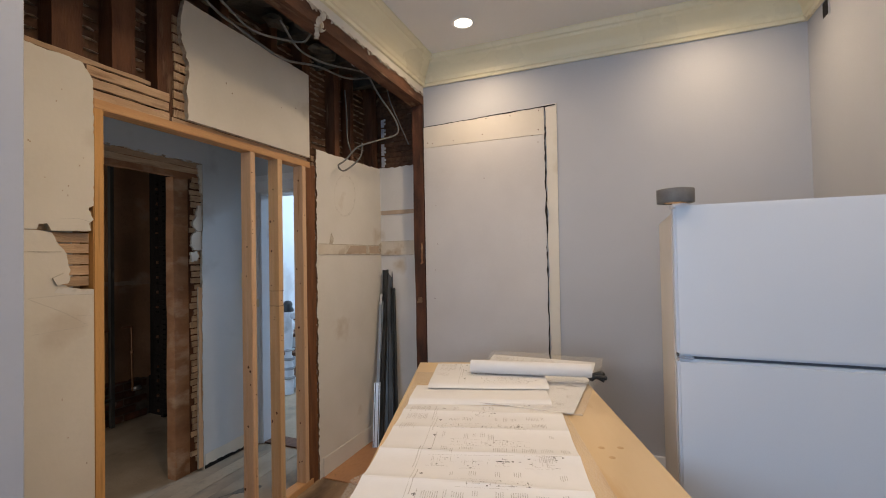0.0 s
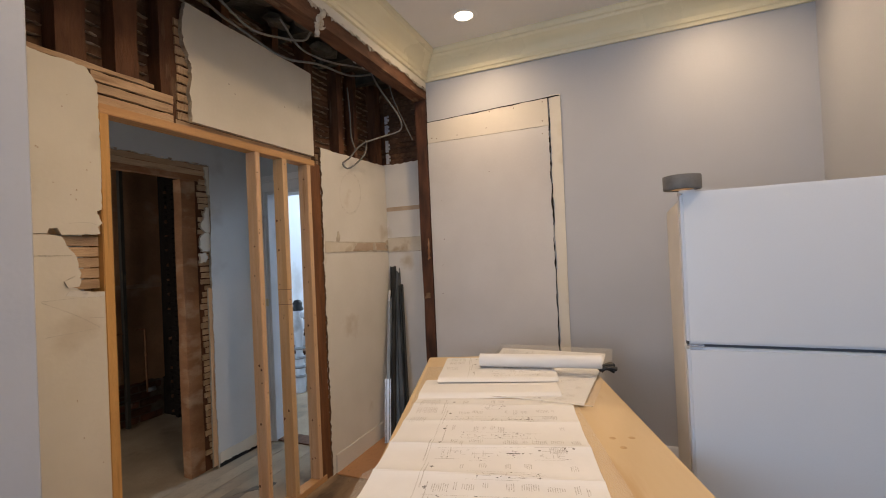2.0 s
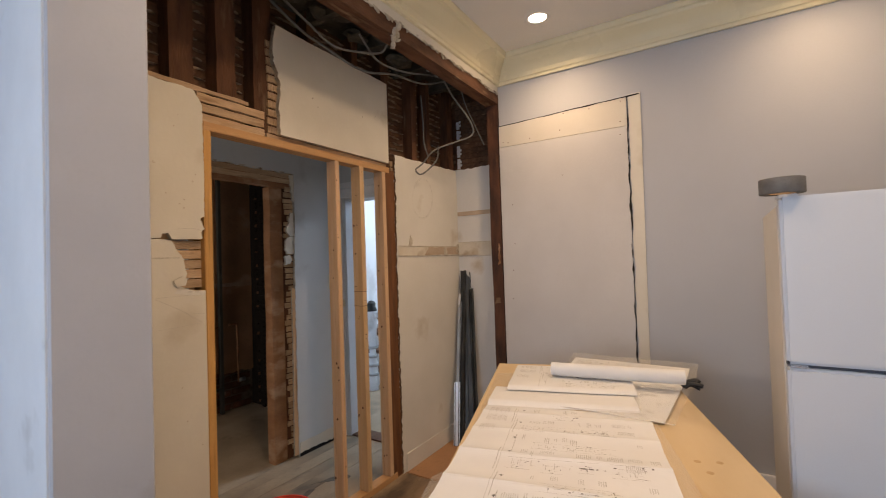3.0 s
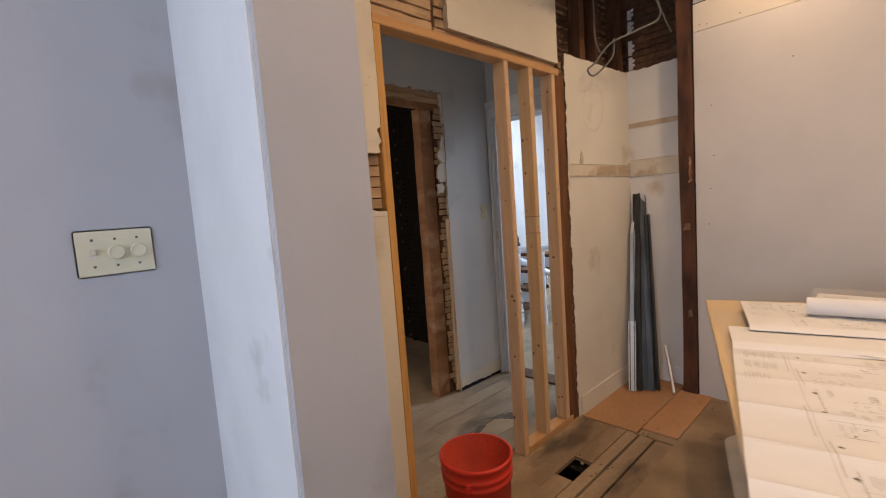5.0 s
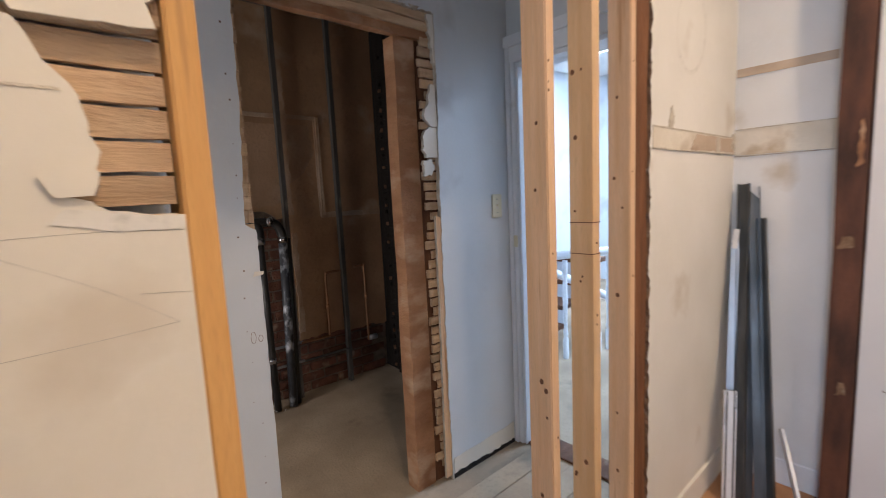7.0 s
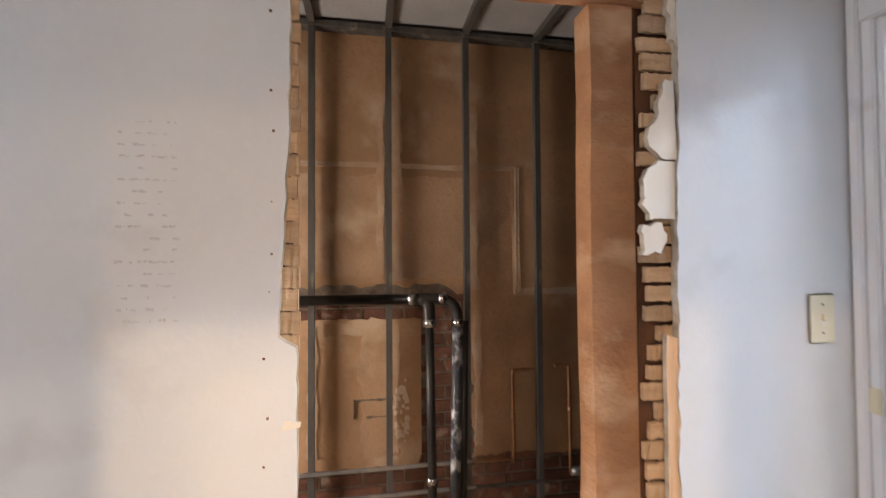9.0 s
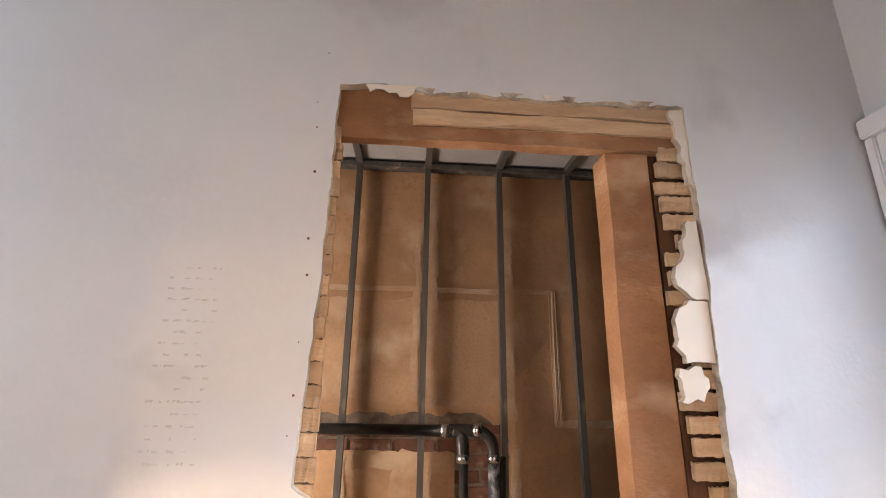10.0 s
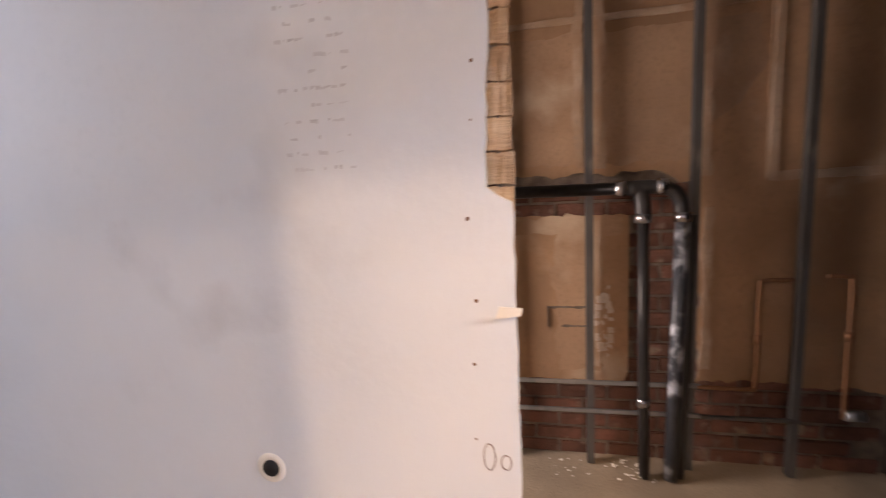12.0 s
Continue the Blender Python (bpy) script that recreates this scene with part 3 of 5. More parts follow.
# hall-side plaster skin, with the opening left free
for k, d in enumerate(((-0.6, 1.0, F, 2.85), (2.40, 3.25, F, 2.85), (1.0, 2.40, 2.02, 2.85))):
    solid("hall_plaster", (XH, XP - 0.130, d[0], d[1], d[2], d[3]), M["blue_paint"], partition, bevel=0)
# added dark sheet: paints the shade between the laths
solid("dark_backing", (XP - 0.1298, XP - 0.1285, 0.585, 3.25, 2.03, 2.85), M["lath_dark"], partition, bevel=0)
sheet("core_board", [(0.585, F), (0.998, F), (0.998, 1.29), (0.585, 1.29)], "x", XP - 0.03, -0.01, [M["lath"]], partition)

# new framing
framing = group("stud_framing", "new softwood studs, header and plate framing a doorway", "framing")
solid("header", (XP - 0.074, XP + 0.001, 1.0, 2.272, 1.978, 2.016), M["lumber_h"], framing)
solid("jamb_stud", (XP - 0.089, XP + 0.001, 1.0, 1.037, F, 1.978), M["lumber_orange"], framing, "orange-toned new jamb stud")
solid("bottom_plate", (XP - 0.072, XP, 1.810, 2.272, F, F + 0.038), M["lumber_h"], framing)
studs = [(1.773, 1.808, F, 1.978), (1.978, 2.016, F + 0.038, 1.1165), (1.978, 2.016, 1.1165, 1.2045), (1.978, 2.016, 1.2045, 1.978), (2.194, 2.230, F + 0.038, 1.978)]
for k, (a, b, z0, z1) in enumerate(studs):
    st = solid("stud", (XP - 0.072, XP - (0.002 if k == 2 else 0), a, b, z0, z1), M["lumber_pink" if k in (0, 4) else "lumber"], framing, bevel=0.001 if 0 < k < 4 else 0.003)
    for _ in range(max(1, int((z1 - z0) * 8))):
        kz = rnd.uniform(z0 + 0.02, z1 - 0.02)
        side = rnd.random() < 0.6
        kx, ky, r = (XP - rnd.uniform(0.012, 0.062), a, rnd.uniform(0.0025, 0.0072)) if side else (XP, rnd.uniform(a + 0.008, b - 0.008), rnd.uniform(0.0014, 0.0035))
        bm = bmesh.new()
        n = 10
        if side:
            vs = [bm.verts.new((kx + r * math.cos(t), ky - 0.0006, kz + 1.2 * r * math.sin(t))) for t in (2 * math.pi * i / n for i in range(n))]
        else:
            vs = [bm.verts.new((kx + 0.0006, ky + r * math.cos(t), kz + 1.2 * r * math.sin(t))) for t in (2 * math.pi * i / n for i in range(n))]
        bm.faces.new(vs)
        ge = bmesh.ops.extrude_face_region(bm, geom=bm.faces[:])
        for v in ge["geom"]:
            if isinstance(v, bmesh.types.BMVert):
                v.co += Vector((0, 0.002, 0)) if side else Vector((-0.002, 0, 0))
        part("knot", bm, M["knot"], st)
for z in (1.1165, 1.2045):
    solid("saw_cut", (XP - 0.0725, XP + 0.0004, 1.9776, 2.0164, z - 0.0012, z + 0.0012), M["knot"], framing, bevel=0)
bend_box("trimmer", XP - 0.072, XP - 0.006, 2.2315, 2.2485, F, 1.978, M["brown_stud"], framing, wob=0.0, seed=9)

# alcove back wall, its bands and trim
alc = sheet("wall_alcove", torn([(-1.785, F), (-1.392, F), (-1.392, 2.14, 0.7), (-1.785, 2.135)], 0.008, 0.02, 21), "y", YA, 0.05, [M["alcove_paint"], M["raw"]])
tagged(alc, "off-white alcove wall with stained bands", "wall", kind="structure")
structure("wall_alcove_back", (-1.92, -1.29, YA + 0.062, YA + 0.14, F, 2.95), M["old_wood_h"], "dark boards behind the alcove plaster", "wall")
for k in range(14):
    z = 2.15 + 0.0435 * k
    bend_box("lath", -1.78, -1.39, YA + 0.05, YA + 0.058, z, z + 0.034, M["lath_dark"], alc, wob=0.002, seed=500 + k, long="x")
for z0, z1 in ((2.15, 2.235), (2.248, 2.345), (2.40, 2.475), (2.487, 2.55)):
    bend_box("perforated_strap", -1.755, -1.728, YA + 0.02, YA + 0.026, z0, z1, M["steel_sheen"], alc, "bright notched metal strip", wob=0.001, seed=int(z0 * 400))
    for zz in (z0 + 0.02, z0 + 0.05):
        bend_box("perforated_strap", -1.729, -1.714, YA + 0.02, YA + 0.026, zz, zz + 0.018, M["steel_sheen"], alc, "bright notched metal strip", wob=0.001, seed=int(zz * 400))
for k, (z0, z1) in enumerate(((1.412, 1.524), (1.746, 1.780))):
    x1 = -1.40 if k == 0 else -1.42
    bm = bmesh.new()
    box(bm, -1.757, x1, YA - 0.0035, YA + 0.001, z0, z1)
    part("bare_band", bm, M["band_brown" if k else "band"], alc, "strip of bare stained plaster")
sheet("bare_band", torn([(2.66, 1.424, 0.6), (3.17, 1.424), (3.17, 1.482, 0.6), (2.72, 1.482, 1)], 0.004, 0.02, 605), "x", XP + 0.0042, -0.003, [M["band_brown"]], partition, "brown stained stretch of the plaster strip")
# painted shadow of the hanging cable loop, a flat oval ring
bm = bmesh.new()
for k in range(24):
    t0, t1 = 2 * math.pi * k / 24, 2 * math.pi * (k + 1) / 24
    bm.faces.new([bm.verts.new((XP + 0.0015, 2.662 + r * 0.132 * math.cos(t) + 0.02 * math.sin(t), 1.846 + r * 0.152 * math.sin(t))) for t, r in ((t0, 0.94), (t1, 0.94), (t1, 1.05), (t0, 1.05))])
part("rubbed_ring", bm, M["faint_grey"], partition, "faint oval shadow of the cable loop, painted on")
bend_box("bare_band", XP - 0.001, XP + 0.003, 2.345, 3.178, 1.416, 1.488, M["band"], partition, "strip of bare stained plaster", wob=0.0, seed=601, long="y")
bend_box("band_crack", XP - 0.001, XP + 0.0045, 2.345, 3.176, 1.486, 1.491, M["raw"], partition, wob=0.0008, seed=602, long="y")
bend_box("band_crack", XP - 0.001, XP + 0.0045, 2.345, 3.176, 1.417, 1.421, M["raw"], partition, wob=0.0008, seed=603, long="y")
for z in (1.408, 1.523):
    bend_box("band_crack", -1.755, -1.40, YA - 0.005, YA, z - 0.002, z + 0.002, M["raw"], alc, wob=0.0008, seed=int(z * 999), long="x")
for zc, yc, w in ((1.47, 3.155, 0.022), (1.45, 2.96, 0.03)):
    sheet("wall_gouge", torn([(yc - w, zc - 0.03, 1), (yc + w, zc - 0.035, 1), (yc + w * 0.8, zc + 0.04, 1), (yc - w * 0.7, zc + 0.03, 1)], 0.006, 0.01, int(yc * 100)), "x", XP + 0.0045, -0.004, [M["raw"]], partition)
sheet("wall_gouge", torn([(2.465, 1.495, 1), (2.50, 1.49, 1), (2.515, 1.53, 1), (2.495, 1.565, 1), (2.478, 1.535, 1)], 0.006, 0.01, 32), "x", XP + 0.003, -0.004, [M["raw"]], partition)
structure("baseboard_alcove_1", (XP, XP + 0.011, 2.36, YA, F, F + 0.125), M["alcove_side"], "cream painted baseboard in the alcove", "baseboard", bevel=0.004)
structure("baseboard_alcove_2", (XP + 0.011, -1.41, YA - 0.010, YA, F, F + 0.12), M["white"], "white painted baseboard, chipped", "baseboard", bevel=0.004)

# rubble ceiling above the former closet
loft = group("ceiling_loft", "grimy open ceiling space, joists darkened for shade", "ceiling", kind="structure")
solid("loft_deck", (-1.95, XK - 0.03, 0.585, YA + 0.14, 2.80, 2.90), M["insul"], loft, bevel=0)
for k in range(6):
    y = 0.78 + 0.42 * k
    # joists share the dark rubble colour, imitating the loft's shade
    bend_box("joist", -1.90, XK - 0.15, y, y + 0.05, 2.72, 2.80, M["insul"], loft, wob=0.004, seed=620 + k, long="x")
for y in (2.30, 2.40):
    bend_box("hanger_strap", -1.452, -1.448, y, y + 0.03, 2.605, 2.665, M["steel"], loft, "small galvanised strap", wob=0.001, seed=int(y * 50))
lump = bmesh.new()
for k in range(26):
    g = bmesh.ops.create_icosphere(lump, subdivisions=2, radius=1)
    c, s = Vector((rnd.uniform(-1.72, -1.42), rnd.uniform(1.0, 3.1), rnd.uniform(2.74, 2.80))), rnd.uniform(0.06, 0.13)
    for v in g["verts"]:
        v.co = c + Vector((v.co.x * s, v.co.y * s * 1.5, v.co.z * s * 0.5)) * (0.75 + 0.5 * noise.noise(v.co * 2 + c * 9))
tagged(part("rubble", lump, M["insul"], loft, "grimy plaster and insulation rubble"), kind="stuff")

# ---- setting: end wall board ----
infill = group("wall_board", "bare gypsum board closing an old doorway, screwed on", "wall panel", kind="structure")
sheet("board", torn([(-1.304, F), (-0.378, F), (-0.378, 2.232), (-1.304, 2.232)], 0.001), "y", YB - 0.011, 0.011, [M["board"]], infill)
sheet("board", torn([(-1.304, 2.235), (-0.378, 2.235), (-0.380, 2.43, 0.3), (-1.304, 2.395)], 0.004, 0.03, 5), "y", YB - 0.011, 0.011, [M["board_warm"], M["raw"]], infill)
sheet("raw_edge", torn([(-0.368, 0.02, 0.8), (-0.305, 0.02), (-0.292, 2.44), (-0.368, 2.44, 0.8)], 0.006, 0.02, 6), "y", YB - 0.008, 0.009, [M["cream"], M["raw"]], infill, "torn plaster and wood edge")
sheet("gap", torn([(-0.380, 0.05, 1), (-0.380, 2.43), (-0.372, 2.43, 1), (-0.375, 0.05)], 0.004, 0.022, 640), "y", YB - 0.0125, 0.008, [M["shade_black"]], infill)
for k in range(9):
    for sx in (-1.22, -0.82, -0.42):
        if rnd.random() < 0.5:
            z, x = 0.3 + 0.24 * k + rnd.uniform(-0.05, 0.05), sx + rnd.uniform(-0.02, 0.02)
            solid("screw", (x - 0.003, x + 0.003, YB - 0.0125, YB - 0.0105, z - 0.003, z + 0.003), M["knot"], infill, bevel=0.001)
for x, z in ((-1.27, 2.27), (-1.23, 2.262), (-0.83, 2.285), (-0.80, 2.40), (-0.42, 2.27), (-0.415, 2.405), (-1.06, 2.265), (-0.62, 2.395)):
    solid("screw", (x - 0.0035, x + 0.0035, YB - 0.0125, YB - 0.0105, z - 0.0035, z + 0.0035), M["knot"], infill, bevel=0.001)
sheet("top_crack", torn([(-1.304, 2.394, 0.6), (-0.30, 2.428), (-0.30, 2.434, 0.6), (-1.304, 2.399)], 0.003, 0.025, 642), "y", YB - 0.0125, 0.010, [M["shade_black"]], infill)

# ---- setting: hall ----
hall = group("wall_hall", "pale blue hall wall with a torn-out doorway", "wall", kind="structure")
sheet("hall_plaster", torn([(-0.6, F), (1.368, F), (1.372, 0.5, 0.25), (1.370, 1.215, 0.8), (1.338, 1.235, 0.35), (1.350, 1.52, 0.35), (1.358, 1.72, 0.35), (1.360, 2.072), (1.360, 2.85), (-0.6, 2.85)], 0.007, 0.02, 41), "x", XW, -0.022, [M["blue_paint"], M["raw"]], hall)
sheet("hall_plaster", torn([(2.66, 2.85), (2.183, 2.85), (2.183, 2.072, 0.3), (2.184, 1.70, 0.4), (2.174, 1.32, 0.5), (2.172, 0.9, 0.5), (2.174, 0.02), (2.174, F), (2.66, F)], 0.007, 0.02, 42), "x", XW, -0.022, [M["blue_paint"], M["raw"]], hall)
sheet("hall_plaster", torn([(1.360, 2.072, 0.9), (2.183, 2.064), (2.183, 2.85), (1.360, 2.85)], 0.007, 0.02, 48), "x", XW, -0.022, [M["blue_paint"], M["raw"]], hall)
# timber behind the plaster
for k, (a, b) in enumerate(((0.2, 0.25), (0.75, 0.80), (1.22, 1.345))):
    bend_box("old_stud", XW - 0.125, XW - 0.032, a, b, F, 2.85, M["old_wood"], hall, wob=0.003, seed=700 + k)
bend_box("door_post", XW - 0.115, XW - 0.042, 1.996, 2.102, F, 1.955, M["jamb_wood"], hall, "rough orange-brown door post", wob=0.003, seed=710)
bend_box("door_post_packer", XW - 0.120, XW - 0.046, 2.106, 2.19, F, 2.0, M["old_wood"], hall, wob=0.003, seed=711)
bend_box("door_head", XW - 0.060, XW - 0.026, 1.345, 2.18, 1.955, 2.09, M["jamb_wood"], hall, "rough orange-brown door head", wob=0.003, seed=712, long="y")
bend_box("lath", XW - 0.025, XW - 0.014, 1.53, 2.16, 1.992, 2.027, M["lath"], hall, wob=0.002, seed=713, long="y")
bend_box("lath", XW - 0.025, XW - 0.014, 1.525, 2.165, 2.032, 2.066, M["lath"], hall, wob=0.002, seed=714, long="y")
for k in range(45):
    z = 0.02 + 0.0435 * k
    a = 2.100 + rnd.choice((0, 0.004, 0.01, 0.03)) + rnd.uniform(0, 0.012)
    bend_box("lath", XW - 0.036, XW - 0.024, a, 2.19, z, z + rnd.uniform(0.030, 0.038), M["lath"], hall, wob=0.0018, seed=720 + k, long="y")
    if z > 1.17:
        bend_box("lath", XW - 0.031, XW - 0.020, 1.315, 1.376 - rnd.uniform(0, 0.008), z, z + 0.0405, M["lath"], hall, wob=0.0018, seed=770 + k, long="y")
CHUNKS = [[(2.148, 2.058, 0.6), (2.183, 2.062), (2.185, 1.85, 1), (2.170, 1.868, 1), (2.163, 1.93, 1), (2.158, 2.0, 1)],
          [(2.155, 1.775, 0.6), (2.176, 1.777), (2.182, 1.596, 0.5), (2.142, 1.60, 1), (2.110, 1.642, 1), (2.128, 1.678, 1)],
          [(2.135, 1.594, 0.5), (2.176, 1.590), (2.174, 1.463, 0.8), (2.112, 1.462, 1), (2.094, 1.497, 1), (2.102, 1.56, 1)],
          [(2.096, 1.452, 0.8), (2.142, 1.456, 1), (2.154, 1.415, 1), (2.138, 1.387, 1), (2.092, 1.386, 1)]]
for k, poly in enumerate(CHUNKS):
    sheet("plaster_chunk", torn(poly, 0.007, 0.012, 943 + k), "x", XW - 0.005, -0.016, [M["cream_pale"], M["raw"]], hall)
sheet("plaster_chunk", torn([(2.136, F + 0.02), (2.176, F + 0.02), (2.178, 1.20, 0.5), (2.148, 1.21, 0.2), (2.146, 0.62, 0.3)], 0.005, 0.02, 45), "x", XW - 0.004, -0.014, [M["lumber_pink"], M["raw"]], hall)
for k in range(9):
    y = 1.40 + 0.085 * k + rnd.uniform(-0.03, 0.03)
    sheet("torn_paper", torn([(y, 2.074), (y + rnd.uniform(0.02, 0.06), 2.074, 1), (y + rnd.uniform(0.0, 0.03), 2.074 - rnd.uniform(0.006, 0.022), 1)], 0.004, 0.008, 950 + k), "x", XW + 0.003, -0.003, [M["cream_pale" if k % 2 else "raw"]], hall)
sheet("torn_paper", torn([(1.43, 2.055, 1), (1.53, 2.058, 1), (1.55, 2.075), (1.42, 2.075)], 0.012, 0.014, 46), "x", XW + 0.004, -0.003, [M["cream_pale"]], hall)
sheet("torn_paper", torn([(1.345, 1.064, 1), (1.378, 1.068, 1), (1.380, 1.078), (1.35, 1.08)], 0.003, 0.014, 47), "x", XW + 0.006, -0.002, [M["cream_pale"]], hall)
for k in range(20):
    z, y = 0.15 + 0.105 * k + rnd.uniform(-0.03, 0.03), 1.335 - rnd.uniform(0.0, 0.03)
    r = rnd.uniform(0.0012, 0.003)
    solid("nail_hole", (XW - 0.001, XW + 0.0008, y - r, y + r, z - r, z + r), M["knot"], hall, bevel=0.0006)
bm = bmesh.new()
lathe(bm, [(0.0001, 0.001), (0.014, 0.001), (0.015, 0.0018), (0.024, 0.0012), (0.025, 0.0)], 20)
ph = part("pipe_hole", bm, [M["cream_pale"]], hall, "round hole with a chipped rim", smooth=True)
ph.matrix_local = pose(XW, 0.984, 0.816, 0, 90, 0)
bm = bmesh.new()
lathe(bm, [(0.0001, 0.003), (0.0135, 0.003), (0.014, 0.0)], 20)
pd = part("hole_shadow_plug", bm, [M["dark"]], hall, smooth=True)
pd.matrix_local = pose(XW, 0.984, 0.816, 0, 90, 0)
for k, d in enumerate(((XW - 0.12, -2.52, F, 2.85), (-1.98, XH, F, 2.85), (-2.52, -1.98, F, 1.1), (-2.52, -1.98, 2.4, 2.85))):
    structure("wall_hall_closing_%d" % (k + 1), (d[0], d[1], -0.7, -0.6, d[2], d[3]), M["blue_paint"], "pale blue hall end wall round an added window", "wall")
# unseen window, added to go with the hall fill lamp
win3 = group("window_3_added", "added narrow window at the hall end, unseen, for the fill lamp", "window", kind="structure")
for d in ((-2.52, -2.48, 1.1, 2.4), (-2.02, -1.98, 1.1, 2.4), (-2.48, -2.02, 1.1, 1.14), (-2.48, -2.02, 2.36, 2.4), (-2.48, -2.02, 1.73, 1.77)):
    solid("window_frame", (d[0], d[1], -0.68, -0.63, d[2], d[3]), M["white"], win3)
p = solid("pane", (-2.48, -2.02, -0.66, -0.655, 1.14, 2.36), M["glass"], win3, bevel=0)
p.visible_shadow = False
structure("ceiling_hall", (-2.75, XP - 0.10, -0.7, 2.85, 2.85, 2.92), M["ceiling"], "white hall ceiling", "ceiling")
tagged(sheet("baseboard_hall", torn([(2.185, F + 0.012, 0.8), (2.63, F + 0.012), (2.63, F + 0.115, 0.5), (2.185, F + 0.10)], 0.006, 0.02, 935), "x", XW + 0.0025, -0.002, [M["cream"], M["raw"]]), "bare cream strip where the hall baseboard was", "baseboard", kind="structure")
tagged(sheet("trim_gap", torn([(2.18, F + 0.001), (2.63, F + 0.001), (2.63, F + 0.020, 1), (2.18, F + 0.026)], 0.007, 0.015, 936), "x", XW + 0.0045, -0.002, [M["shade_black"]]), "dark ragged gap under the hall plaster", "gap", kind="structure")
# end wall of the hall, with the cased doorway
structure("wall_hall_end_1", (-2.73, -2.56, 2.66, 2.80, F, 2.85), M["blue_paint"], "pale blue wall beside the cased doorway", "wall")
structure("wall_hall_end_2", (-2.56, XH, 2.66, 2.80, 1.93, 2.85), M["blue_paint"], "pale blue wall over the cased doorway", "wall")
casing = group("door_casing", "white painted door casing without a door", "door casing", kind="structure")
for d in ((-2.607, -2.582, 2.632, 2.66, F, 2.0), (-2.582, -2.556, 2.642, 2.66, F, 1.96), (-2.556, -2.540, 2.65, 2.81, F, 1.925)):
    solid("casing_leg", d, M["white"], casing, bevel=0.004)
for d in ((-2.607, XH - 0.001, 2.622, 2.66, 2.0, 2.05), (-2.582, XH - 0.001, 2.636, 2.66, 1.925, 2.0), (-2.540, XH - 0.001, 2.652, 2.80, 1.905, 1.925)):
    solid("casing_head", d, M["white"], casing, bevel=0.004)
solid("strike_plate", (-2.582, -2.556, 2.636, 2.643, 1.02, 1.08), M["almond"], casing, "worn latch plate")
structure("trim_threshold", (-2.54, XH, 2.66, 2.80, F, F + 0.012), M["old_wood_h"], "dark worn wooden door threshold", "threshold", bevel=0.003)


def switch_plate(name, gangs, w, h, label):
    """A wall plate facing +x, built at the origin."""
    g = group(name, label, "switch plate")
    bm = bmesh.new()
    box(bm, 0, 0.006, -w / 2, w / 2, -h / 2, h / 2, 0.003)
    part("plate", bm, M["almond"], g)
    for k, kind_ in enumerate(gangs):
        y = (k - (len(gangs) - 1) / 2) * 0.046
        if kind_ == "toggle":
            solid("toggle", (0.005, 0.016, y - 0.005, y + 0.005, -0.004, 0.011), M["almond"], g, bevel=0.002)
            solid("toggle_slot", (0.005, 0.0068, y - 0.008, y + 0.008, -0.014, 0.014), M["cream"], g, bevel=0.0005)
        else:
            bm = bmesh.new()
            lathe(bm, [(0.0195, 0), (0.0195, 0.003), (0.0165, 0.004), (0.0163, 0.011), (0.0150, 0.012), (0.0140, 0.0105), (0.0001, 0.0105)], 28)
            d = part("dimmer_knob", bm, M["almond"], g, "round dimmer knob")
            for f in d.data.polygons:
                f.use_smooth = False
            d.matrix_local = pose(0.006, y, 0, 0, 90, 0)
        for z in (-0.033, 0.033):
            solid("screw", (0.0055, 0.0072, y - 0.003, y + 0.003, z - 0.003, z + 0.003), M["tape"], g, bevel=0.0008)
    return g


switch_plate("switch_plate", ("toggle", "dimmer", "dimmer"), 0.163, 0.115, "almond plastic switch plate with two round dimmers").matrix_world = pose(-1.78, 0.157, 1.235)
switch_plate("switch_plate", ("toggle",), 0.072, 0.116, "almond plastic single toggle switch on the hall wall").matrix_world = pose(XW, 2.545, 1.235)

# ---- setting: stripped bathroom ----
bath = group("wall_bath", "brown parged brick wall of the stripped bathroom", "wall", kind="structure")
solid("masonry", (XB - 0.16, XB - 0.02, 0.0, 2.75, F, 2.75), M["mortar"], bath, bevel=0)
sheet("parging", torn([(0.0, 1.24, 1), (1.62, 1.245, 1.2), (1.86, 1.255, 1.2), (2.03, 1.19, 1.4), (2.035, 0.36, 1), (2.30, 0.37, 1), (2.75, 0.35), (2.75, 2.72), (0.0, 2.72)], 0.012, 0.03, 51), "x", XB, -0.02, [M["parge"], M["mortar"]], bath)
sheet("parging", torn([(0.0, 0.36, 0.8), (1.76, 0.36), (1.775, 0.40), (1.775, 1.075), (1.74, 1.085, 0.6), (0.0, 1.085)], 0.008, 0.03, 52), "x", XB, -0.02, [M["parge"], M["mortar"]], bath)
sheet("pale_skim", torn([(1.45, 1.10 - 0.25, 1), (1.49, 0.40, 1), (1.66, 0.40, 1), (1.66, 1.07, 1), (1.50, 1.07, 1)], 0.02, 0.03, 53), "x", XB + 0.003, -0.004, [M["parge_pale"]], bath)
sheet("pale_skim", torn([(1.30, 1.0, 1), (1.75, 1.0, 1), (1.75, 1.07, 1), (1.30, 1.07, 1)], 0.012, 0.03, 54), "x", XB + 0.0045, -0.004, [M["parge_pale"]], bath)
sheet("pale_skim", torn([(1.0, 1.80, 0.6), (2.22, 1.80, 1), (2.24, 1.60, 1), (1.95, 1.28, 1.2), (1.0, 1.30, 1.2)], 0.016, 0.03, 55), "x", XB + 0.003, -0.004, [M["parge_pale"]], bath)
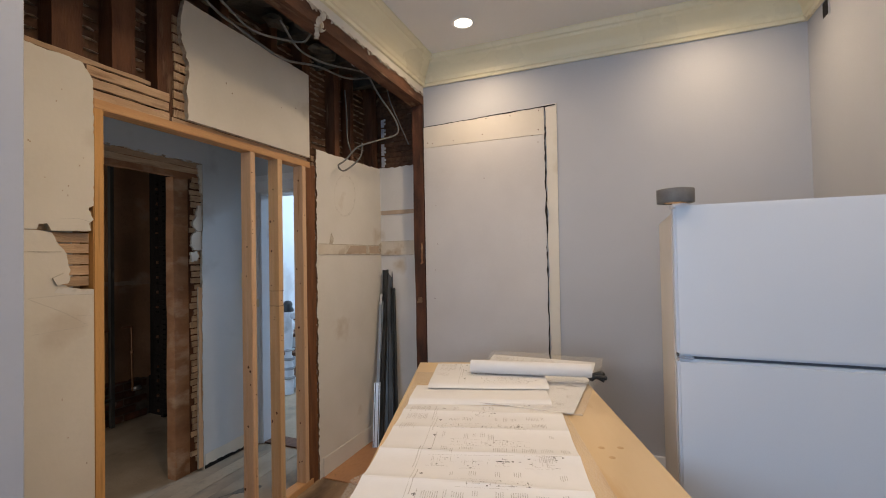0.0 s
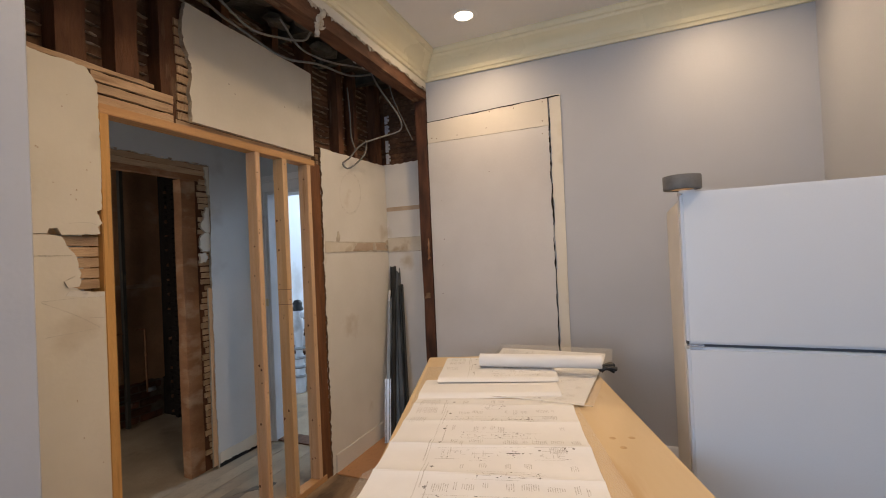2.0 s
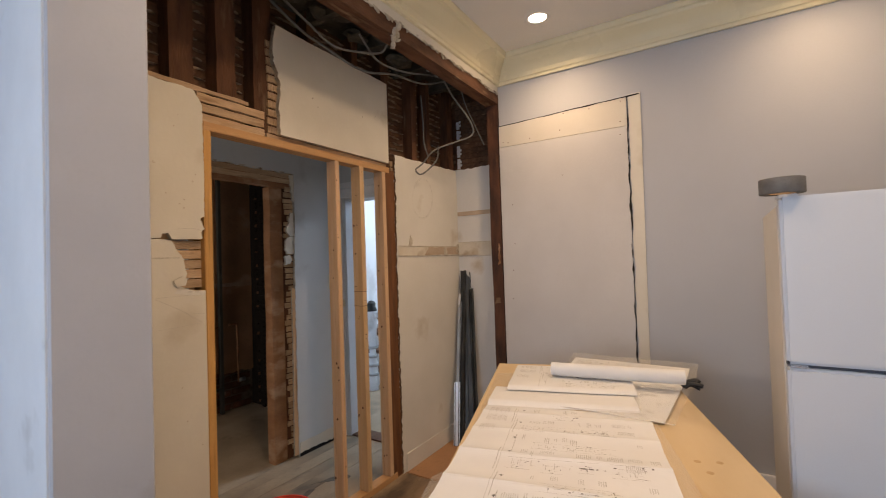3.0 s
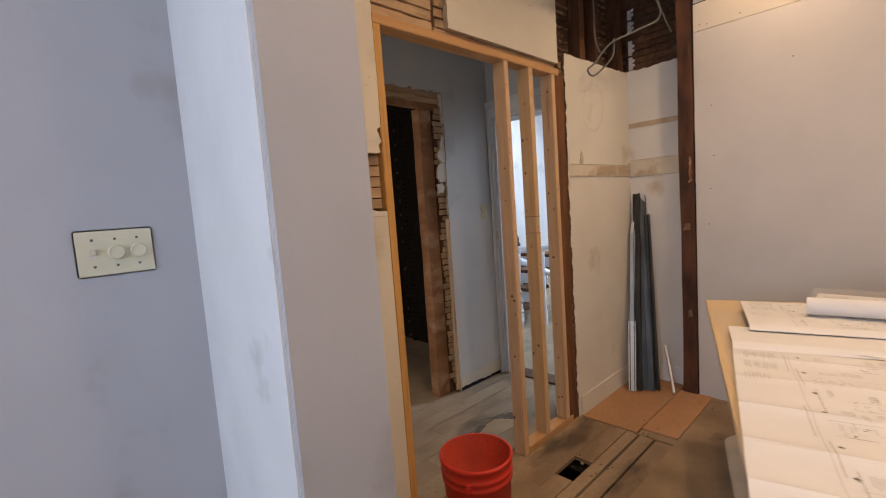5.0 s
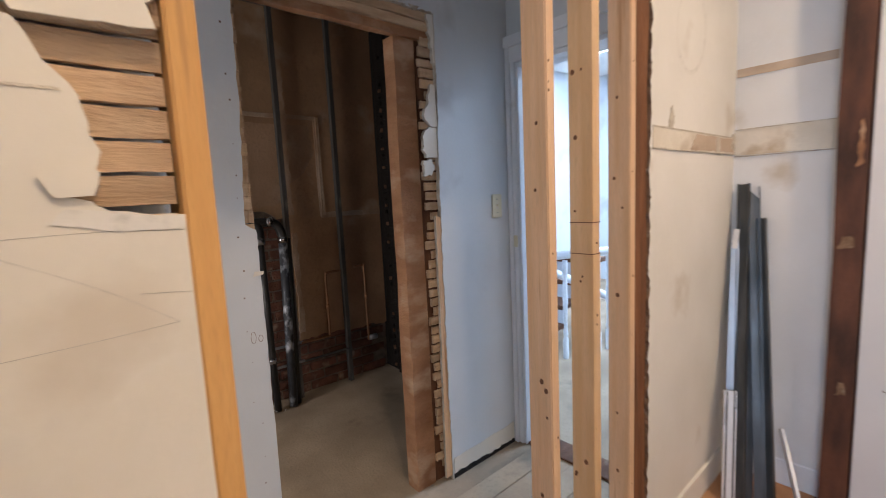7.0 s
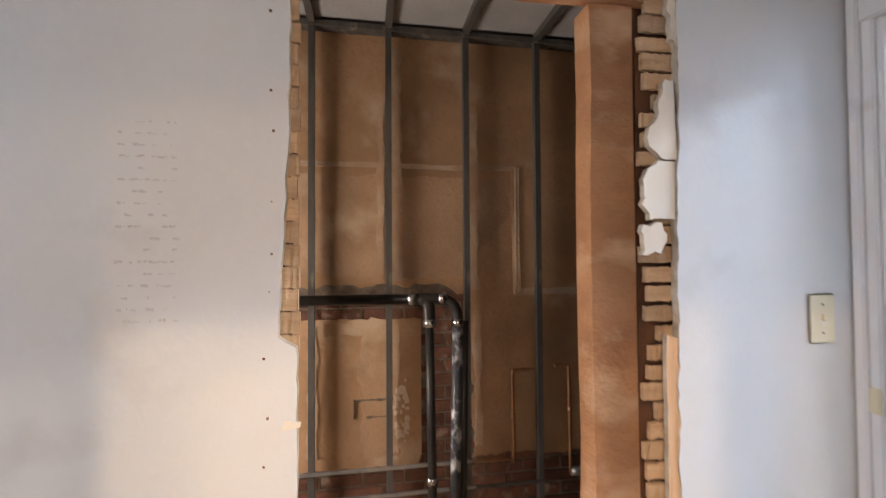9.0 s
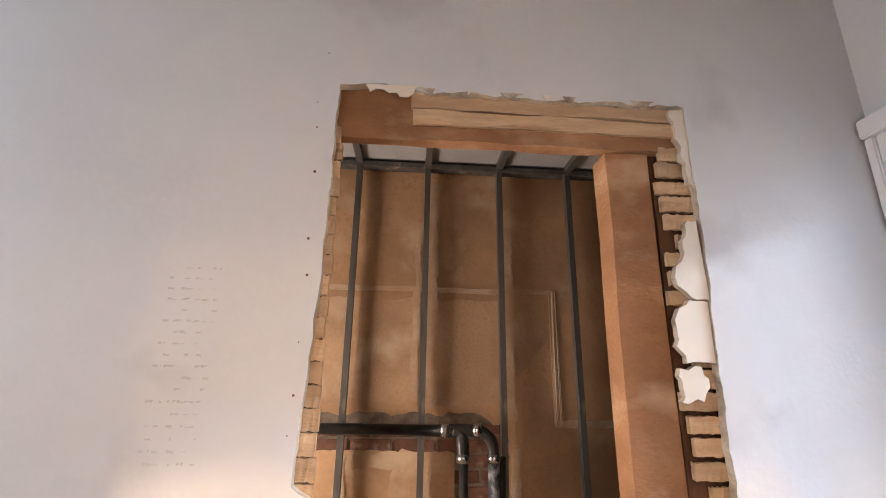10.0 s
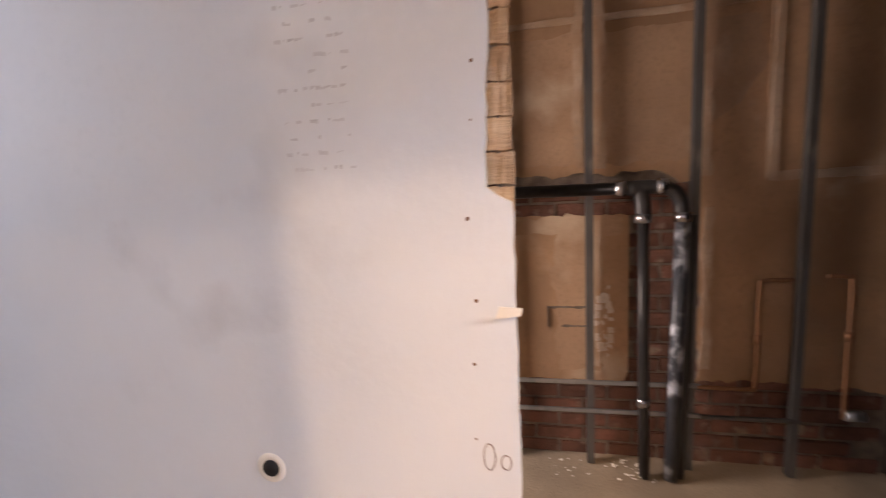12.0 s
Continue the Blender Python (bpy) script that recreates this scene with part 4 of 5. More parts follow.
for k, (y, w, z0, z1) in enumerate(((1.245, 0.028, 0.42, 1.06), (1.655, 0.030, 1.27, 2.45), (1.64, 0.022, 0.42, 1.06), (2.052, 0.026, 1.22, 2.2), (1.575, 0.016, 1.3, 2.1), (2.07, 0.02, 0.42, 1.1))):
    sheet("pale_skim", torn([(y - w, z0, 1), (y + w, z0, 1), (y + w * 0.8, z1, 1), (y - w * 0.9, z1, 1)], 0.008, 0.03, 560 + k), "x", XB + 0.0058, -0.004, [M["skim_white"]], bath, "pale streak of skim beside a stud")
for d in ((1.0, 2.27, 1.838, 1.862), (2.262, 2.30, 1.20, 1.86), (2.27, 2.75, 1.19, 1.225)):
    bend_box("parge_ridge", XB - 0.002, XB + 0.007, d[0], d[1], d[2], d[3], M["skim_white"], bath, wob=0.004, seed=int(d[2] * 1000), long="y")
for d in ((1.44, 1.60, 0.683, 0.692), (1.44, 1.449, 0.60, 0.69), (1.50, 1.62, 0.60, 0.607)):
    bend_box("box_cut", XB - 0.002, XB + 0.006, d[0], d[1], d[2], d[3], M["mortar"], bath, "dark edge of a patched box cutout", wob=0.003, seed=int(d[2] * 1000) + 3, long="y")
for k in range(26):
    t = 2 * math.pi * (k + rnd.uniform(-0.3, 0.3)) / 26
    y, z, w = 1.675 + 0.030 * math.cos(t), 0.615 + 0.115 * math.sin(t), rnd.uniform(0.008, 0.018)
    if k % 7:
        sheet("skim_fleck", torn([(y - w, z - w, 1), (y + w, z - w * 0.8, 1), (y + w * 0.7, z + w, 1), (y - w, z + w, 1)], 0.005, 0.008, 980 + k), "x", XB + 0.0065 + 0.0002 * k, -0.004, [M["skim_fleck"]], bath)
fl = bmesh.new()
for k in range(26):
    g = bmesh.ops.create_icosphere(fl, subdivisions=1, radius=1)
    c, s = Vector((XB + 0.004, 1.66 + rnd.gauss(0, 0.018), 0.46 + rnd.uniform(0, 0.32))), rnd.uniform(0.003, 0.009)
    for v in g["verts"]:
        v.co = c + Vector((v.co.x * s * 0.3, v.co.y * s * rnd.uniform(0.3, 1.6), v.co.z * s * rnd.uniform(0.6, 2.8)))
tagged(part("plaster_splash", fl, M["skim_fleck"], bath, "white plaster splashes"), kind="stuff")
# bricks laid bare low down and round the pipes
bme = []
for v in range(3):
    bm = bmesh.new()
    box(bm, -0.02, 0.02, -0.098, 0.098, -0.028, 0.028, 0.004)
    r = random.Random(v)
    for vert in bm.verts:
        vert.co += Vector((r.uniform(-0.003, 0.003), r.uniform(-0.003, 0.003), r.uniform(-0.002, 0.002)))
    bme.append(mesh_of(bm, "brick", M["brick"]))
for row in range(18):
    z = 0.025 + 0.0675 * row
    for c in range(15):
        y = 0.55 + 0.2075 * c + (0.104 if row % 2 else 0)
        if y > 2.72:
            continue
        low, top, chase = z < 0.37, 1.08 < z < 1.26 and y < 2.0, 1.76 < y < 2.05 and z < 1.2
        if low or top or chase:
            b = new("brick", bme[rnd.randrange(3)])
            b.parent = bath
            b.matrix_local = pose(XB - 0.031 + rnd.uniform(-0.004, 0.003), y, z, rnd.uniform(-0.6, 0.6), 0, 0)
# side wall, its laths and studs are coloured black to imitate shade
side = structure("wall_bath_side_1", (-4.13, XW - 0.125, 2.75, 2.85, F, 2.75), M["shade_black"], "bare side wall of the bathroom, coloured black for shade", "wall")
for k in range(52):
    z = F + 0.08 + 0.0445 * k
    bend_box("lath", -3.80, XW - 0.20, 2.712, 2.720, z, z + 0.034, M["shade_black"], side, wob=0.002, seed=1800 + k, long="x")
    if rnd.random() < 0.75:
        bend_box("lath_end", -3.832 + rnd.uniform(0, 0.016), -3.801, 2.704, 2.718, z + rnd.uniform(0.004, 0.016), z + rnd.uniform(0.022, 0.032), M["shade_black" if k % 3 else "lath_dark"], side, wob=0.004, seed=1860 + k, long="x")
for k, d in enumerate(((-4.13, -3.65, F, 2.75), (-3.05, XW - 0.125, F, 2.75), (-3.65, -3.05, F, 0.65), (-3.65, -3.05, 1.55, 2.75))):
    structure("wall_bath_side_%d" % (k + 2), (d[0], d[1], -0.1, 0.0, d[2], d[3]), M["parge"], "brown bare bathroom wall round an added small window", "wall")
# unseen window, added as an opening for the bathroom fill
win2 = group("window_2_added", "added small bathroom window, unseen, for the fill lamp", "window", kind="structure")
for d in ((-3.65, -3.61, 0.65, 1.55), (-3.09, -3.05, 0.65, 1.55), (-3.61, -3.09, 0.65, 0.69), (-3.61, -3.09, 1.51, 1.55), (-3.61, -3.09, 1.08, 1.12)):
    solid("window_frame", (d[0], d[1], -0.08, -0.03, d[2], d[3]), M["white"], win2)
p = solid("pane", (-3.61, -3.09, -0.06, -0.055, 0.69, 1.51), M["glass"], win2, bevel=0)
p.visible_shadow = False
for k in range(4):
    bend_box("wall_stud", -3.8 + 0.36 * k, -3.76 + 0.36 * k, 2.722, 2.75, F, 2.7, M["shade_black"], side, wob=0.003, seed=800 + k)
structure("ceiling_bath", (-4.13, XW - 0.125, -0.1, 2.85, 2.55, 2.70), M["grey_board"], "pale board ceiling of the bathroom", "ceiling")
# backs of the hall wall take the same painted shade
back = structure("wall_hall_rear", (XW - 0.128, XW - 0.126, -0.6, 1.22, F, 2.62), M["shade_black"], "back of the hall wall, coloured black for shade", "wall")
structure("wall_hall_rear_2", (XW - 0.128, XW - 0.126, 2.15, 2.75, F, 2.62), M["shade_black"], "back of the hall wall, coloured black for shade", "wall")
structure("wall_hall_rear_3", (XW - 0.128, XW - 0.126, 1.22, 2.15, 2.09, 2.62), M["shade_black"], "back over the door head, coloured black for shade", "wall")


def channel(name, length, w, d, m, t=0.002, lip=0.006):
    """An open steel channel standing along z from the origin, its web facing +x."""
    bm = bmesh.new()
    prof = [(-d, -w / 2 + lip), (-d, -w / 2), (0, -w / 2), (0, w / 2), (-d, w / 2), (-d, w / 2 - lip)]
    inner = [(-d + t, -w / 2 + lip), (-d + t, -w / 2 + t), (-t, -w / 2 + t), (-t, w / 2 - t), (-d + t, w / 2 - t), (-d + t, w / 2 - lip)]
    lo_ = [bm.verts.new((x, y, 0)) for x, y in prof + inner[::-1]]
    hi_ = [bm.verts.new((x, y, length)) for x, y in prof + inner[::-1]]
    n = len(lo_)
    for k in range(n):
        bm.faces.new((lo_[k], lo_[(k + 1) % n], hi_[(k + 1) % n], hi_[k]))
    bm.faces.new(lo_[::-1])
    bm.faces.new(hi_)
    bm.normal_update()
    bmesh.ops.triangulate(bm, faces=[f for f in bm.faces if len(f.verts) > 4])
    return bm


steelwork = group("steel_framing", "galvanised steel furring studs and ceiling channels", "framing")
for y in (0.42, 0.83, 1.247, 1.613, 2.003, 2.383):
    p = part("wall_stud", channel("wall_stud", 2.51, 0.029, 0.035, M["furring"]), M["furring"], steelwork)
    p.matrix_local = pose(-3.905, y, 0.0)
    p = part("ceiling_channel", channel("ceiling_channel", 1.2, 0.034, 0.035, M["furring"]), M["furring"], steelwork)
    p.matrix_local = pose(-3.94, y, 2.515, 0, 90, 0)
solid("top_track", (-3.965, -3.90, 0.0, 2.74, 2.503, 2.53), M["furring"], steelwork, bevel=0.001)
for z in (0.254, 0.382):
    solid("brace_strap", (-3.90, -3.886, 0.6, 2.035, z - 0.008, z + 0.008), M["steel"], steelwork, bevel=0.002)
solid("brace_strap", (-3.915, -3.90, 2.02, 2.40, 0.236, 0.250), M["furring"], steelwork, bevel=0.002)

pipes = group("drain_pipes", "black drain pipes with steel clamps on the bare wall", "pipe")
PX = -3.84


def run(name, pts, r, m, parent, label=""):
    bm = bmesh.new()
    tube(bm, pts, r, 16)
    return part(name, bm, m, parent, label)


run("waste_pipe", [(PX, 0.5, 1.20), (PX, 1.70, 1.19)], 0.024, M["pipe"], pipes)
run("waste_pipe", spline([(PX, 1.70, 1.19), (PX, 1.84, 1.19), (PX, 1.90, 1.175), (PX, 1.93, 1.13), (PX, 1.938, 1.06)], 6), 0.027, M["pipe"], pipes)
run("tee", spline([(PX, 1.75, 1.19), (PX, 1.785, 1.18), (PX, 1.797, 1.14), (PX, 1.80, 1.07)], 5), 0.029, M["pipe"], pipes)
run("riser", [(PX, 1.80, 1.09), (PX, 1.805, 0.6), (PX, 1.815, 0.0)], 0.021, M["pipe"], pipes)
run("riser", [(PX, 1.938, 1.08), (PX, 1.925, 0.5), (PX, 1.915, 0.0)], 0.026, M["pipe_highlit"], pipes, "drain riser with painted bluish-white highlights")
run("vent_pipe", [(PX - 0.02, 1.975, 1.08), (PX - 0.02, 1.965, 0.5), (PX - 0.02, 1.955, 0.0)], 0.02, M["pipe"], pipes)
for y, z, ax in ((1.715, 1.19, 1), (1.80, 1.075, 0), (1.938, 1.075, 0), (1.86, 1.19, 1), (1.808, 0.33, 0)):
    a, b = ((PX, y - 0.018, z), (PX, y + 0.018, z)) if ax else ((PX, y, z - 0.018), (PX, y, z + 0.018))
    run("clamp", [a, b], 0.031 if z > 0.5 else 0.025, M["chrome"], pipes, "steel pipe clamp")
cop = group("copper_pipes", "bent copper water pipes stubbed up the wall", "pipe")
CX = -3.89
run("pipe", spline([(CX, 2.02, 0.38), (CX, 2.20, 0.378), (CX, 2.228, 0.40), (CX, 2.228, 0.6), (CX, 2.228, 0.79), (CX, 2.245, 0.815), (CX, 2.34, 0.818)], 6), 0.0085, M["copper"], cop)
run("pipe", spline([(CX, 2.45, 0.83), (CX, 2.515, 0.828), (CX, 2.53, 0.80), (CX, 2.532, 0.5), (CX, 2.535, 0.27)], 6), 0.0085, M["copper"], cop)
for y, z in ((2.228, 0.585), (2.532, 0.60)):
    run("coupling", [(CX, y, z - 0.018), (CX, y, z + 0.018)], 0.012, M["copper"], cop)
run("pipe_cap", [(CX, 2.535, 0.285), (CX, 2.60, 0.285)], 0.02, M["steel"], cop)
deb = bmesh.new()
for k in range(45):
    g = bmesh.ops.create_icosphere(deb, subdivisions=1, radius=1)
    c, s = Vector((rnd.uniform(-3.94, -3.80), rnd.choice((1.52, 1.78, 1.74)) + rnd.gauss(0, 0.05), 0.0)), rnd.uniform(0.002, 0.008)
    for v in g["verts"]:
        v.co = c + Vector((v.co.x * s * rnd.uniform(0.6, 1.4), v.co.y * s * rnd.uniform(0.6, 1.6), max(v.co.z, -0.2) * s * rnd.uniform(0.4, 1))) + Vector((0, 0, 0.003))
tagged(part("plaster_crumbs", deb, M["cream_pale"]), "white plaster crumbs at the foot of the wall", "rubble", kind="stuff")

# ---- setting: stair landing beyond the hall ----
structure("wall_landing_1", (-4.8, -4.7, 2.9, 7.0, F, 2.9), M["blue_paint"], "pale blue painted landing wall", "wall")
structure("wall_landing_2", (-4.8, -1.2, 7.0, 7.1, F, 2.9), M["blue_paint"], "pale landing end wall", "wall")
structure("wall_landing_3", (-1.3, -1.2, 3.4, 7.0, F, 2.9), M["blue_paint"], "pale landing side wall", "wall")
structure("wall_landing_4", (-4.8, -2.73, 2.8, 2.9, F, 2.9), M["white"], "white landing wall beside the doorway", "wall")
structure("wall_landing_5", (XH, -1.2, 3.35, 3.45, F, 2.9), M["blue_paint"], "pale wall behind the alcove", "wall")
structure("wall_landing_6", (XH, -1.88, 3.2505, 3.35, F, 2.9), M["blue_paint"], "pale landing side wall", "wall")
structure("ceiling_landing", (-4.8, -1.2, 2.8, 7.1, 2.9, 3.0), M["ceiling"], "white landing ceiling with a skylight", "ceiling")
# second skylight, at -1.85, is added to house the extra lamp
for sx in (-3.72, -1.85):
    skyl = group("skylight", "bright square skylight diffuser in the landing ceiling, right-hand one added", "skylight", "landing skylights")
    solid("diffuser", (sx - 0.325, sx + 0.325, 5.1, 5.9, 2.893, 2.899), M["skyglow"], skyl, bevel=0)
    for d in ((sx - 0.375, sx - 0.325, 5.05, 5.95), (sx + 0.325, sx + 0.375, 5.05, 5.95), (sx - 0.325, sx + 0.325, 5.05, 5.1), (sx - 0.325, sx + 0.325, 5.9, 5.95)):
        solid("frame", (*d, 2.87, 2.899), M["white"], skyl)
rail = group("stair_railing", "white painted stair railing with turned balusters", "railing")
BAL = [(0.022, 0), (0.022, 0.16), (0.014, 0.18), (0.02, 0.21), (0.012, 0.26), (0.017, 0.40), (0.021, 0.50), (0.014, 0.58), (0.02, 0.61), (0.014, 0.64), (0.02, 0.67), (0.02, 0.80)]
for k in range(14):
    bm = bmesh.new()
    x, y = -3.08 + 0.035 * k, 3.86 + 0.105 * k
    lathe(bm, BAL, 12, at=(x, y, F))
    part("baluster", bm, M["white"], rail)
bm = bmesh.new()
tube(bm, [(-3.15, 3.70, 0.79), (-2.55, 5.35, 0.79)], 0.032, 10)
part("handrail", bm, M["white"], rail)
bm = bmesh.new()
tube(bm, [(-3.6, 3.9, 0.75), (-2.75, 5.2, -0.04)], 0.035, 8)
part("stringer_rail", bm, M["white"], rail)
newel = group("newel_post", "white turned newel post with a dark ball cap", "newel post")
bm = bmesh.new()
lathe(bm, [(0.055, 0), (0.055, 0.30), (0.04, 0.33), (0.052, 0.38), (0.035, 0.42), (0.05, 0.62), (0.055, 0.68), (0.055, 0.86), (0.06, 0.88)], 16, at=(-3.25, 3.76, F))
part("shaft", bm, M["white"], newel)
bm = bmesh.new()
lathe(bm, [(0.06, 0.88), (0.062, 0.90), (0.045, 0.93), (0.05, 0.96), (0.035, 0.99), (0.001, 1.0)], 16, at=(-3.25, 3.76, F))
part("cap", bm, M["black"], newel, "dark cap")
for z in (0.36, 0.26, 0.16, 0.46):
    bm = bmesh.new()
    lathe(bm, [(0.057, z), (0.066, z + 0.008), (0.066, z + 0.022), (0.057, z + 0.03)], 16, at=(-3.25, 3.76, F))
    part("band", bm, M["steel"], newel, "dark turned band")
steps = group("stairs", "white painted stair flight with dark treads", "stairs", kind="structure")
for k in range(4):
    solid("tread", (-4.2, -3.3, 3.9 + 0.25 * k, 4.2 + 0.25 * k, F + 0.13 + 0.17 * k, F + 0.17 + 0.17 * k), M["old_wood_h"], steps)
    solid("riser", (-4.2, -3.31, 3.93 + 0.25 * k, 3.95 + 0.25 * k, F + 0.17 * k, F + 0.13 + 0.17 * k), M["white"], steps)

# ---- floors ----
# slab whose black colour imitates the shade below the floor
structure("floor_base", (-4.9, XR + 0.15, YS - 0.15, 7.1, F - 0.20, F - 0.06), M["dark"], "near-black slab for the shade under the boards", "floor")
fk = group("floor_kitchen", "dirty old boards and stained subfloor of the kitchen", "floor", kind="structure")
fh = group("floor_hall", "dusty grey painted floorboards of the hall", "floor", kind="structure")
hx = -1.862
for k, (w, gap) in enumerate(((0.148, 0.0006), (0.148, 0.004), (0.115, 0.0006), (0.115, 0.0045), (0.115, 0.0006), (0.15, 0.001))):
    cut = (1.70, 1.42, 0.8, 1.66, 1.1, 0.5)[k]
    for y0, y1, g_ in ((-0.7, cut - 0.001, 0.0006), (cut, 2.80, gap)):
        solid("floorboard", (hx - w + g_, hx, y0, y1, F - 0.02, F - (0.002 if gap > 0.005 else 0)), M["hallboard"], fh, bevel=0.0003)
    hx -= w
sheet("worn_patch", torn([(-2.21, 1.93, 1), (-2.16, 2.0, 1), (-2.07, 2.06, 1), (-2.06, 2.14, 1), (-2.13, 2.13, 1), (-2.17, 2.05, 1)], 0.008, 0.02, 930), "z", F + 0.0012, -0.001, [M["floor_stain"]], fh, "dark worn patch in the paint")
sheet("worn_patch", torn([(-2.13, 1.72, 1), (-2.10, 1.74, 1), (-2.14, 1.90, 1), (-2.17, 1.88, 1)], 0.006, 0.02, 931), "z", F + 0.0012, -0.001, [M["floor_stain"]], fh, "dark worn patch in the paint")
xs = -1.86
for k, (w, gap) in enumerate(((0.155, 0.0004), (0.135, 0.0004), (0.10, 0.005), (0.07, 0.009), (0.085, 0.011), (0.095, 0.003))):
    cuts = [(0.585, 1.42), (1.423, 2.352)] if k != 2 else [(0.585, 1.42), (1.423, 1.745), (1.94, 2.352)]
    for y0, y1 in cuts:
        solid("floorboard", (xs + 0.0003, xs + w - (gap if y0 > 1.4 else 0.0004), y0, y1 - 0.004 * (k % 2), F - 0.02, F - (0.006 if k > 3 and y0 > 1.4 else 0)), M["floorboard"], fk, bevel=0.0005)
    xs += w
# joist coloured near-black for the shade inside the floor hole
solid("bare_joist", (-1.62, -1.36, 1.80, 1.92, F - 0.13, F - 0.06), M["shade_black"], fk)
for d in ((-1.76, -1.42, 2.356, YA), (-1.417, -1.2255, 2.42, 3.075)):
    solid("plywood_patch", (*d, F - 0.018, F + 0.004), M["red_ply"], fk, "reddish new plywood patch", bevel=0.002)
for d in ((-1.2245, -0.02, 0.0, 1.55), (-1.2245, -0.02, 1.553, YB), (-0.017, XR, 0.9, YB), (-0.017, XR, YS, 0.897), (-1.78, -0.02, YS, 0.0), (-1.78, -1.22, 0.0, 0.40)):
    solid("subfloor_sheet", (*d, F - 0.02, F), M["subfloor"], fk, bevel=0.002)
solid("plywood_filler", (-1.417, -1.22, 2.356, 2.418, F - 0.02, F - 0.003), M["floorboard"], fk)
bf = sheet("floor_bath", [(-4.13, 0.0), (XW - 0.02, F), (XW - 0.02, F - 0.05), (-4.13, F - 0.05)], "y", -0.1, 2.95, [M["dust_floor"]])
tagged(bf, "dusty tan mortar bed floor of the bathroom", "floor", kind="structure")
structure("floor_landing_1", (-4.8, XH, 2.80, 3.45, F - 0.05, F), M["hallboard"], "grey painted landing floor", "floor")
structure("floor_landing_2", (-4.8, -1.2, 3.45, 7.1, F - 0.05, F), M["hallboard"], "grey painted landing floor", "floor")

# ---- kitchen things ----
for lx, ly in LAMPS[:2] + LAMPS[2:]:
    g = group("recessed_light", "round recessed ceiling light, lit, with a white trim", "ceiling light", "recessed lights")
    bm = bmesh.new()
    lathe(bm, [(0.058, -0.001), (0.06, -0.004), (0.082, -0.006), (0.086, -0.001)], 32)
    part("trim_ring", bm, M["ceiling"], g, smooth=True)
    bm = bmesh.new()
    lathe(bm, [(0.0001, -0.002), (0.058, -0.002)], 32)
    part("lens", bm, M["lens"], g, "glowing lens")
    g.matrix_world = pose(lx, ly, CEIL)

fridge = group("refrigerator", "white top-freezer refrigerator, pulled out from the wall", "refrigerator")
bm = bmesh.new()
box(bm, 0, 0.76, 0.075, 0.68, 0.03, 1.574, 0.006)
part("cabinet", bm, M["fridge_side"], fridge)
for z0, z1, nm in ((1.090, 1.590, "freezer_door"), (0.09, 1.080, "fridge_door")):
    bm = bmesh.new()
    box(bm, 0.0, 0.76, 0.0, 0.062, z0, z1, 0.009)
    d = part(nm, bm, M["fridge"], fridge)
    solid("gasket", (0.012, 0.748, 0.062, 0.075, z0 + 0.012, z1 - 0.012), M["gasket"], d, bevel=0.001)
    solid("handle", (0.70, 0.73, -0.035, 0.0, z0 + (0.02 if z0 > 1 else 0.55), z0 + (0.32 if z0 > 1 else 0.96)), M["fridge"], d, bevel=0.008)
solid("gap_shadow", (0.004, 0.756, 0.02, 0.074, 1.079, 1.091), M["gasket"], fridge, bevel=0.001)
solid("hinge", (0.004, 0.05, -0.004, 0.03, 1.0805, 1.0895), M["chrome"], fridge, "chrome middle hinge", bevel=0.003)
solid("top_hinge_cover", (0.0, 0.05, 0.03, 0.12, 1.588, 1.600), M["fridge"], fridge, bevel=0.003)
solid("kick_plate", (0.02, 0.74, 0.05, 0.075, 0.0, 0.088), M["gasket"], fridge)
fridge.matrix_world = pose(0.257, 1.592, F, 0, 0, -0.8)
tape = group("tape_roll", "roll of grey cloth tape on the refrigerator", "tape roll")
bm = bmesh.new()
lathe(bm, [(0.036, 0), (0.057, 0), (0.058, 0.002), (0.058, 0.044), (0.057, 0.046), (0.036, 0.046)], 40)
part("tape", bm, M["tape"], tape, smooth=False)
bm = bmesh.new()
lathe(bm, [(0.034, 0.001), (0.036, 0.001), (0.036, 0.045), (0.034, 0.045), (0.034, 0.001)], 40)
part("core", bm, M["lath"], tape, "cardboard core")
tape.matrix_world = pose(0.268, 1.612, F + 1.6005)

# table: plywood sheet on trestles
TA = 17.8
TM = pose(-1.10, 2.49, 0.0, 0, 0, TA)   # far left corner; local x across, local -y towards the near end
table = group("work_table", "plywood sheet on black sawhorses as a work table", "table")
table.matrix_world = TM
solid("tabletop", (0, 0.925, -2.36, 0, 0.70, 0.72), M["ply"], table, bevel=0.002)
for x, y in ((0.772, -1.238), (0.836, -1.237), (0.786, -1.312)):
    bm = bmesh.new()
    lathe(bm, [(0.0001, 0.0006), (0.009, 0.0006), (0.011, 0.0)], 14)
    p = part("knot", bm, M["ply_knot"], table)
    p.matrix_local = pose(x, y, 0.72)
for y in (-0.32, -1.95):
    for x in (0.27, 0.70):
        for s in (-1, 1):
            bm = bmesh.new()
            tube(bm, [(x, y + 0.02 * s, 0.66), (x + (0.03 if x > 0.4 else -0.03), y + 0.18 * s, F)], 0.02, 8)
            part("trestle_leg", bm, M["black"], table)
    solid("trestle_beam", (0.18, 0.78, y - 0.035, y + 0.035, 0.64, 0.70), M["black"], table)

INK = random.Random(21)


